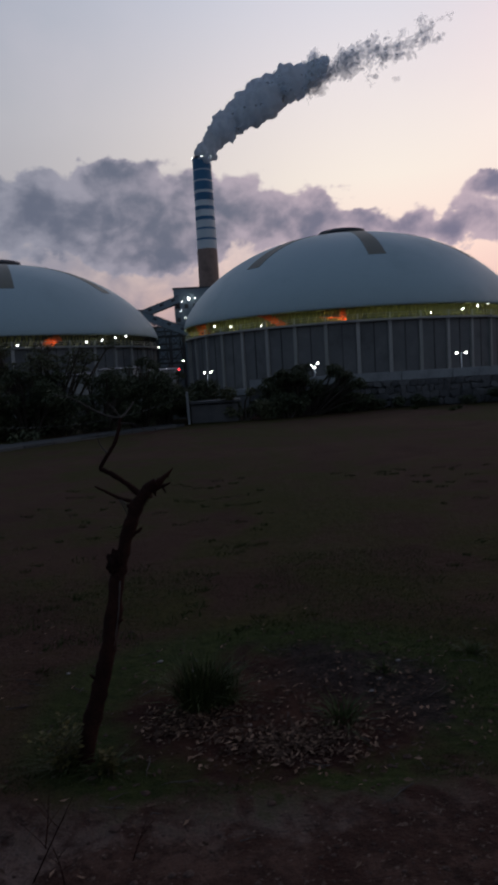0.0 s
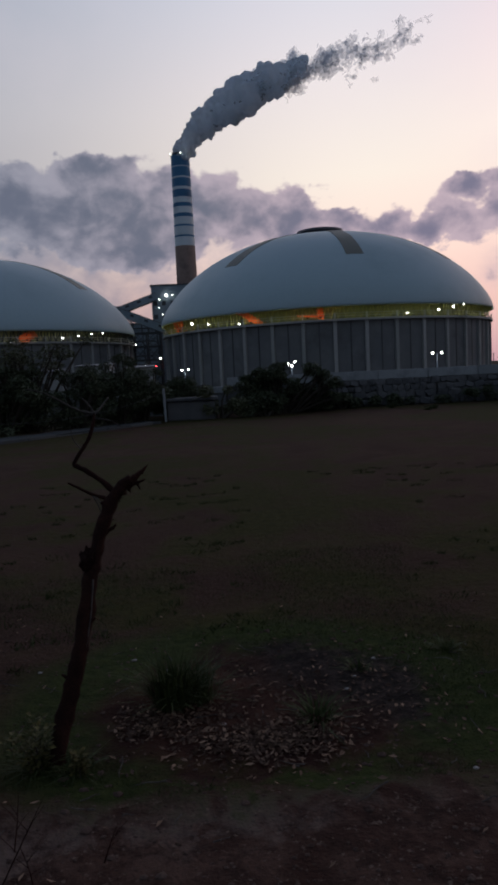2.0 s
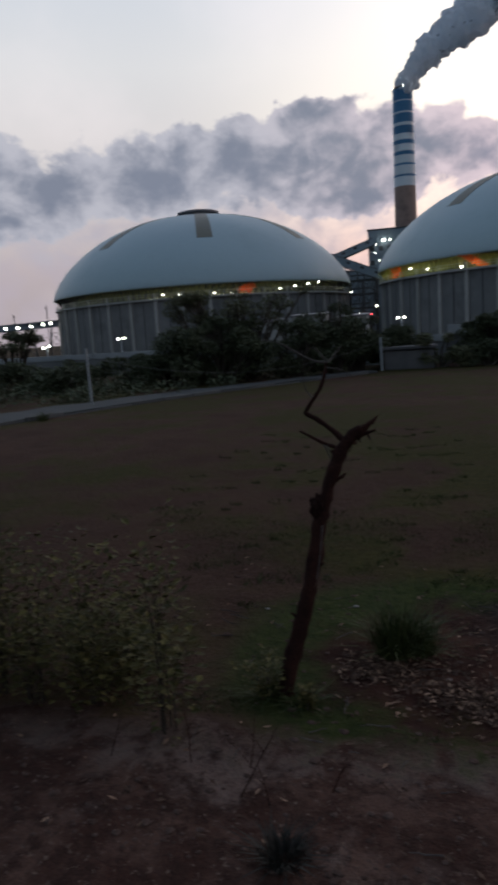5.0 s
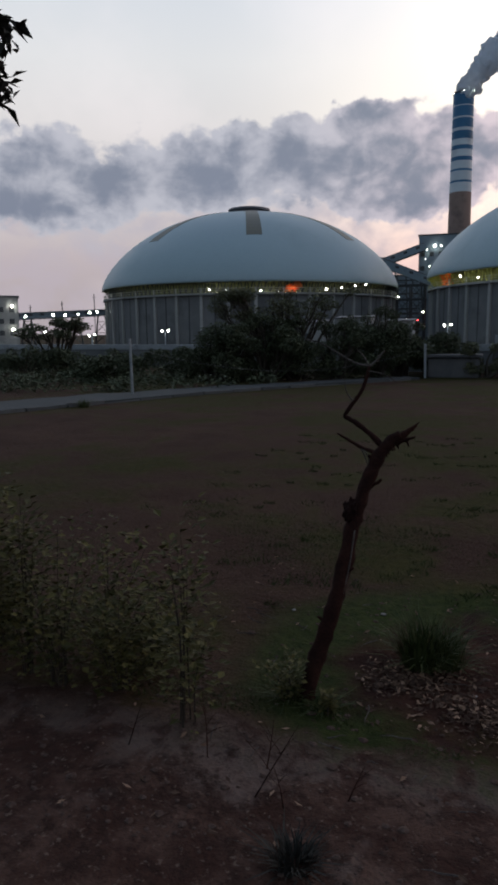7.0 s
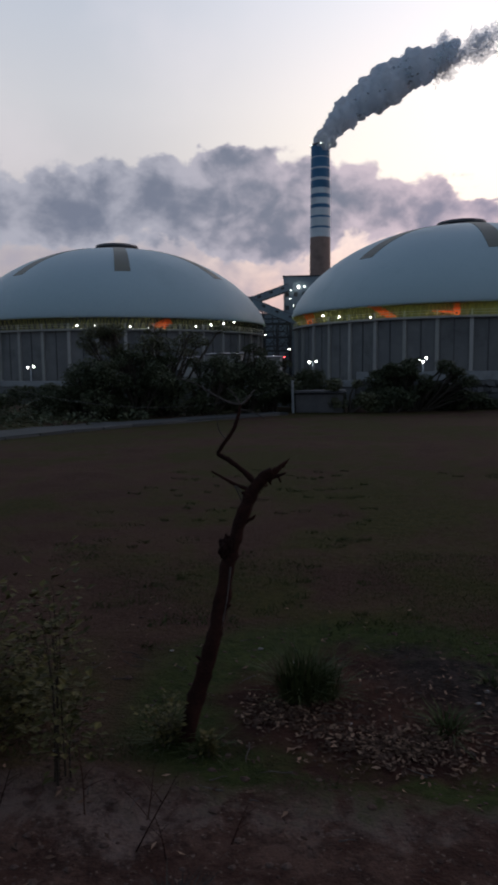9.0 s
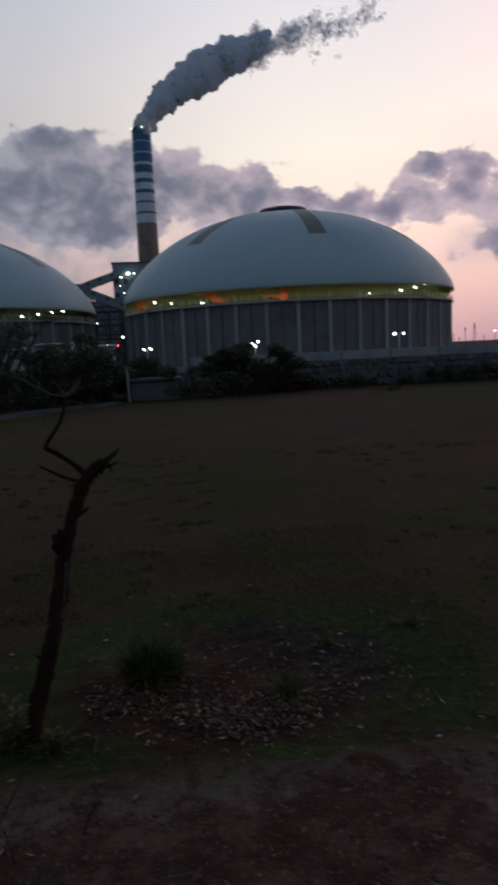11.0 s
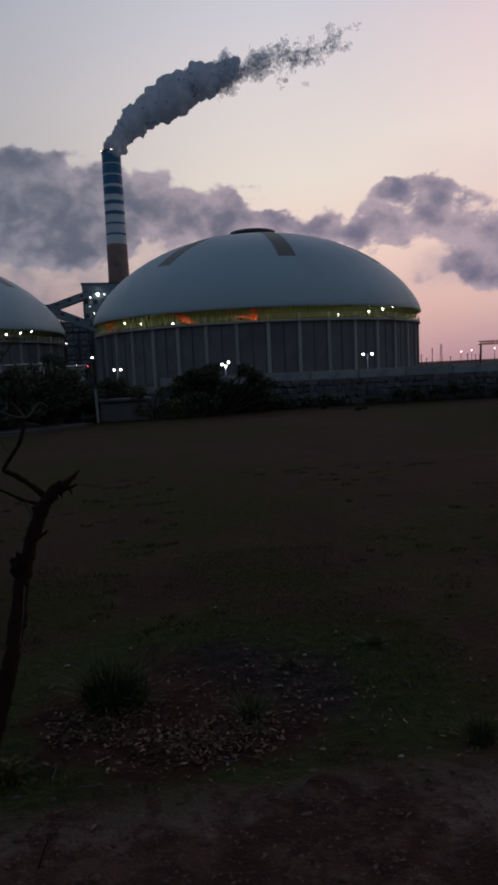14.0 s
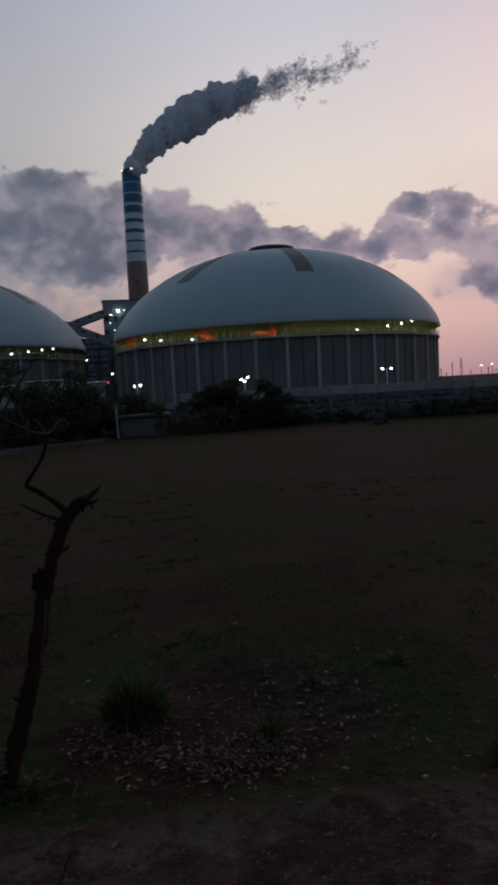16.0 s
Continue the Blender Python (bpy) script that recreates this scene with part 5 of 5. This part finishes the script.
weed(-0.86, 2.74, 0.20, 41, 0.10, 4, "small leafy weed at the foot of the sapling")
weed(-0.67, 2.68, 0.09, 42, 0.06, 3, "tiny leafy weed at the foot of the sapling")
weed(-1.17, 2.36, 0.80, 1, 0.10, 7, "slender upright weed with small olive leaves")
for i, (x, y, h) in enumerate(((-1.62, 2.6, 0.5), (-1.9, 2.55, 0.75), (-1.82, 2.85, 0.7), (-2.12, 2.62, 0.88), (-1.55, 2.85, 0.40), (-2.4, 2.8, 1.0), (-2.3, 2.45, 0.8))):
    weed(x, y, h, 10 + i, 0.24, 10, "bushy weed with small olive leaves")


def tuft(x, y, h, r, n, seed, label, material=BLADE):
    rng = np.random.default_rng(seed)
    verts, faces = [], []
    for i in range(n):
        a, q = rng.uniform(0, math.tau), r * 0.55 * math.sqrt(rng.random())
        b = Vector((q * math.cos(a), q * math.sin(a), -0.01))
        out_ = Vector((math.cos(a) + rng.normal() * 0.5, math.sin(a) + rng.normal() * 0.5, 0)) * rng.uniform(0.1, 1.25) * r
        hh = h * rng.uniform(0.3, 1.0)
        side = Vector((-math.sin(a), math.cos(a), 0)) * rng.uniform(0.0025, 0.005)
        o = len(verts)
        p1, p2 = b + out_ * 0.35 + Vector((0, 0, hh * 0.65)), b + out_ + Vector((0, 0, hh))
        verts += [b - side, b + side, p1 + side * 0.8, p1 - side * 0.8, p2]
        faces += [(o, o + 1, o + 2, o + 3), (o + 3, o + 2, o + 4)]
    t = link("grass_tuft", verts, faces, material)
    t.location = (x, y, height(x, y))
    tagged(t, label, "grass", "grass tufts")


tuft(-0.34, 3.25, 0.27, 0.17, 420, 1, "dense upright dark green grass tuft among dry leaves")
tuft(-0.22, 3.30, 0.21, 0.14, 200, 2, "dark green grass tuft among dry leaves")
tuft(0.62, 3.5, 0.06, 0.07, 60, 4, "low sparse grass tuft")
tuft(-0.86, 2.76, 0.08, 0.10, 130, 5, "grass growing round the foot of the sapling")
tuft(-0.70, 2.72, 0.06, 0.09, 90, 6, "grass growing round the foot of the sapling")
tuft(1.15, 3.7, 0.07, 0.08, 70, 7, "low sparse grass tuft")


def dead_sprig(x, y, h, lean, seed, label):
    """A dry forked stem stuck in the soil."""
    rng = np.random.default_rng(seed)
    t = thing("dead_sprig", label, "twig", "dry stems on the bare soil", at=(x, y, height(x, y)))
    tip = Vector((lean * h, 0.3 * h, h))
    main = curve_pts([(0, 0, -0.03), tip * 0.5 + Vector((0.03 * h, 0, 0)), tip], 5)
    v, f = limb(main, [0.0032 * (1 - 0.75 * i / (len(main) - 1)) for i in range(len(main))], 6, 0.3, seed)
    stem = link("stem", v, f, BARK, t, smooth=True)
    for k in range(3):
        b = main[4 + k]
        e = b + Vector((rng.choice((-1, 1)) * rng.uniform(0.2, 0.5) * h, rng.normal() * 0.1 * h, rng.uniform(0.15, 0.5) * h))
        pts = curve_pts([b, b.lerp(e, 0.5) + Vector((0, 0, 0.03 * h)), e], 3)
        v, f = limb(pts, [0.0015 * (1 - 0.75 * i / (len(pts) - 1)) for i in range(len(pts))], 5)
        link("side_twig", v, f, BARK, stem)


dead_sprig(-0.80, 2.05, 0.25, 0.6, 1, "dark forked dead stem standing in bare soil")
dead_sprig(-0.67, 2.03, 0.13, -0.4, 2, "short dry stem in bare soil")
dead_sprig(-0.80, 2.22, 0.18, 0.1, 3, "short dry forked stem in bare soil")
dead_sprig(-0.49, 2.14, 0.12, 0.5, 4, "short dry stem in bare soil")
dead_sprig(-1.02, 2.20, 0.22, -0.2, 5, "thin dry stem beside the weeds")
dead_sprig(-1.35, 2.18, 0.16, 0.3, 6, "thin dry stem beside the weeds")
tuft(-0.58, 1.80, 0.10, 0.09, 160, 12, "dark low clump on the bare soil", DARKLEAF)
tuft(1.28, 2.62, 0.12, 0.10, 140, 13, "dark upright grass clump beside the bare soil")
tuft(0.34, 3.02, 0.10, 0.12, 130, 14, "low dark green tuft among dry leaves")

for i, (x, y) in enumerate(((6.1, 25.6), (6.9, 23.6), (7.3, 24.2), (-8.6, 13.2))):
    tuft(x, y, 0.22, 0.22, 160, 20 + i, "dark lone grass clump on the field")


def sward():
    """Short worn grass, thicker in patches, thinning away from the camera."""
    rng = np.random.default_rng(31)
    verts, faces = [], []
    n = 0
    while n < 26000:
        x, y = rng.uniform(-3.2, 3.2), 2.4 + 3.6 * rng.random() ** 1.3
        if noise.noise((x * 0.7, y * 0.7, 5.0)) + 0.35 * noise.noise((x * 2.6, y * 2.6, 8.0)) < -0.02 + 0.25 * rng.random():
            continue
        if math.hypot((x - 0.1) / 0.82, (y - 3.2) / 0.68) < 1 or y < 2.55 + 0.15 * noise.noise((x * 2, 0, 0)):
            continue
        n += 1
        z = height(x, y) - 0.004
        a = rng.uniform(0, math.tau)
        h = rng.uniform(0.008, 0.03)
        w = rng.uniform(0.0015, 0.003)
        lx, ly = rng.normal() * h * 0.6, rng.normal() * h * 0.6
        o = len(verts)
        verts += [(x - w * math.cos(a), y - w * math.sin(a), z), (x + w * math.cos(a), y + w * math.sin(a), z), (x + lx, y + ly, z + h)]
        faces.append((o, o + 1, o + 2))
    g = link("sward", verts, faces, BLADE)
    tagged(g, "short worn olive grass on the earth field", "grass", kind="stuff")


sward()


def grass_clumps():
    """Low dark clumps dotted over the worn field."""
    rng = np.random.default_rng(35)
    verts, faces = [], []
    for _ in range(300):
        x, y = rng.uniform(-3.0, 5.0), 3.7 + 7.0 * rng.random() ** 1.4
        if noise.noise((x * 0.5, y * 0.5, 11.0)) < -0.05:
            continue
        r = rng.uniform(0.03, 0.10)
        for _ in range(26):
            a, q = rng.uniform(0, math.tau), r * math.sqrt(rng.random())
            px, py = x + 1.5 * q * math.cos(a), y + q * math.sin(a)
            z, h, w = height(px, py) - 0.004, rng.uniform(0.015, 0.05), rng.uniform(0.002, 0.005)
            o = len(verts)
            verts += [(px - w, py, z), (px + w, py, z), (px + rng.normal() * h * 0.6, py + rng.normal() * h * 0.6, z + h)]
            faces.append((o, o + 1, o + 2))
    g = link("grass_clumps", verts, faces, BLADE)
    tagged(g, "low dark grass clumps dotted over the worn field", "grass", kind="stuff")


grass_clumps()


def rubble_bits():
    rng = np.random.default_rng(41)
    verts, faces = [], []
    tmp = bmesh.new()
    bmesh.ops.create_icosphere(tmp, subdivisions=1, radius=1.0)
    unit = [v.co.copy() for v in tmp.verts]
    tris = [tuple(v.index for v in f.verts) for f in tmp.faces]
    tmp.free()
    for i in range(2600):
        x, y = rng.uniform(-2.2, 2.2), 1.75 + 2.6 * rng.random() ** 1.5
        s = min(0.003 + 0.0034 * rng.exponential(), 0.022)
        z = height(x, y)
        o = len(verts)
        q = rng.normal(size=3) * 3
        for d in unit:
            w = s * (1 + 0.45 * noise.noise(d * 1.6 + Vector(q)))
            verts.append((x + d.x * w * 1.2, y + d.y * w, z + d.z * w * 0.6))
        faces += [tuple(j + o for j in t) for t in tris]
    g = link("earth_clods", verts, faces, CLOD)
    tagged(g, "scattered clods and grit on bare soil", "soil", kind="stuff")
    for x, y, s in ((-0.604, 3.805, 0.012), (-1.10, 3.685, 0.009), (-0.09, 3.02, 0.009), (1.6, 3.05, 0.013), (0.72, 3.62, 0.009), (0.52, 3.3, 0.009), (-1.32, 2.62, 0.009), (0.58, 3.42, 0.010), (0.9, 2.55, 0.010), (1.5, 2.32, 0.012), (-0.4, 3.66, 0.011)):
        bm = bmesh.new()
        bmesh.ops.create_icosphere(bm, subdivisions=2, radius=s)
        for v in bm.verts:
            v.co *= 1 + 0.3 * noise.noise(v.co * 60 + Vector((x * 9, y, 0)))
            v.co.z *= 0.55
            v.co.x *= 1.4
        p = part("pebble", bm, PALESTONE)
        p.location = (x, y, height(x, y) + s * 0.25)
        tagged(p, "small pale stone lying on the earth", "stone", "pale stones")


rubble_bits()


def fallen_twigs():
    rng = np.random.default_rng(61)
    bits = []
    for i in range(70):
        x, y, a = rng.uniform(-1.9, 1.6), rng.uniform(1.9, 3.9), rng.uniform(0, math.tau)
        L = rng.uniform(0.04, 0.16)
        pts = []
        for u in (0, 0.35, 0.7, 1.0):
            px, py = x + math.cos(a) * L * u + rng.normal() * 0.006, y + math.sin(a) * L * u + rng.normal() * 0.006
            pts.append((px, py, height(px, py) + 0.006 + 0.01 * rng.random()))
        bits.append(limb(pts, [0.003, 0.0028, 0.002, 0.001], 5))
    v, f = merge(bits)
    o = link("fallen_twigs", v, f, TWIG)
    tagged(o, "thin dead twigs scattered on the soil", "twigs", kind="stuff")


fallen_twigs()


def undergrowth():
    """Rank low growth on the bank between the path and the wall."""
    rng = np.random.default_rng(71)
    lumps = []
    for i in range(420):
        y = rng.uniform(16, 34)
        x = rng.uniform(-27, -2)
        e = -13.4 + (y - 3.0) * 0.54
        if x > e - 2.3 or y > 27.3 - (x + 0.0) * 0.19:
            continue
        lumps.append((x, y, rng.uniform(0.02, 0.2), rng.uniform(0.3, 0.65), 0.5))
    v, f = leaves(rng, lumps, 26000, 0.13, 0.3)
    o = link("undergrowth", v, f, HEDGE)
    tagged(o, "rank dark green undergrowth on the bank", "undergrowth", kind="stuff")


undergrowth()


def leaf_litter():
    rng = np.random.default_rng(51)
    t = thing("leaf_litter", "curled dry brown leaves scattered round a grass tuft", "dry leaves", at=(0, 0, 0))
    protos = []
    for k in range(6):
        verts, faces = [], []
        n = 5
        curl, wide = rng.uniform(0.5, 1.6), rng.uniform(0.2, 0.3)
        for i in range(n + 1):
            u = i / n
            w = wide * math.sin(math.pi * (0.06 + 0.9 * u)) ** 0.8
            z = 0.22 * curl * (u - 0.5) ** 2 + 0.03 * rng.normal()
            verts += [(u - 0.5, -w, z + 0.13 * curl), (u - 0.5, 0, z), (u - 0.5, w, z + 0.16 * curl)]
        for i in range(n):
            for c in range(2):
                o = i * 3 + c
                faces.append((o, o + 1, o + 4, o + 3))
        me = bpy.data.meshes.new("leaf")
        me.from_pydata(verts, [], faces)
        me.materials.append(DRYLEAF)
        protos.append(me)
    def spot():
        while True:
            k = rng.random()
            if k < 0.42:
                x = rng.normal(0.10, 0.20)
                y = rng.normal(2.84, 0.09) + 0.25 * (x - 0.1) ** 2
            elif k < 0.62:
                x, y = rng.normal(-0.38, 0.12), rng.normal(3.06, 0.08)
            elif k < 0.86:
                x, y = rng.normal(0.15, 0.5), rng.normal(3.2, 0.3)
            else:
                x, y = rng.uniform(-1.8, 1.9), rng.uniform(1.8, 4.6)
            if y > 1.8 and not (x < -0.62 and 2.7 < y < 3.4):
                return x, y
    for i in range(290):
        x, y = spot()
        s = rng.uniform(0.015, 0.032)
        o = new("leaf", protos[rng.integers(6)])
        o.parent = t
        o.location = (x, y, height(x, y) + 0.008 + 0.01 * rng.random())
        o.rotation_euler = (rng.normal() * 0.45, rng.normal() * 0.45, rng.uniform(0, math.tau))
        o.scale = (s, s, s)
    verts, faces = [], []
    for i in range(2300):
        x, y = spot()
        s = rng.uniform(0.009, 0.022)
        a = rng.uniform(0, math.tau)
        c, sn = math.cos(a) * s, math.sin(a) * s
        z = height(x, y) + 0.005
        q = rng.normal(size=4) * s * 0.35
        o = len(verts)
        verts += [(x - c, y - sn, z + abs(q[0])), (x + sn * 0.4, y - c * 0.4, z + abs(q[1])), (x + c, y + sn, z + abs(q[2])), (x - sn * 0.4, y + c * 0.4, z + abs(q[3]))]
        faces += [(o, o + 1, o + 2), (o, o + 2, o + 3)]
    p = link("leaf_crumbs", verts, faces, DRYLEAF, t)
    tagged(p, "broken dry leaf pieces", kind="stuff")


leaf_litter()
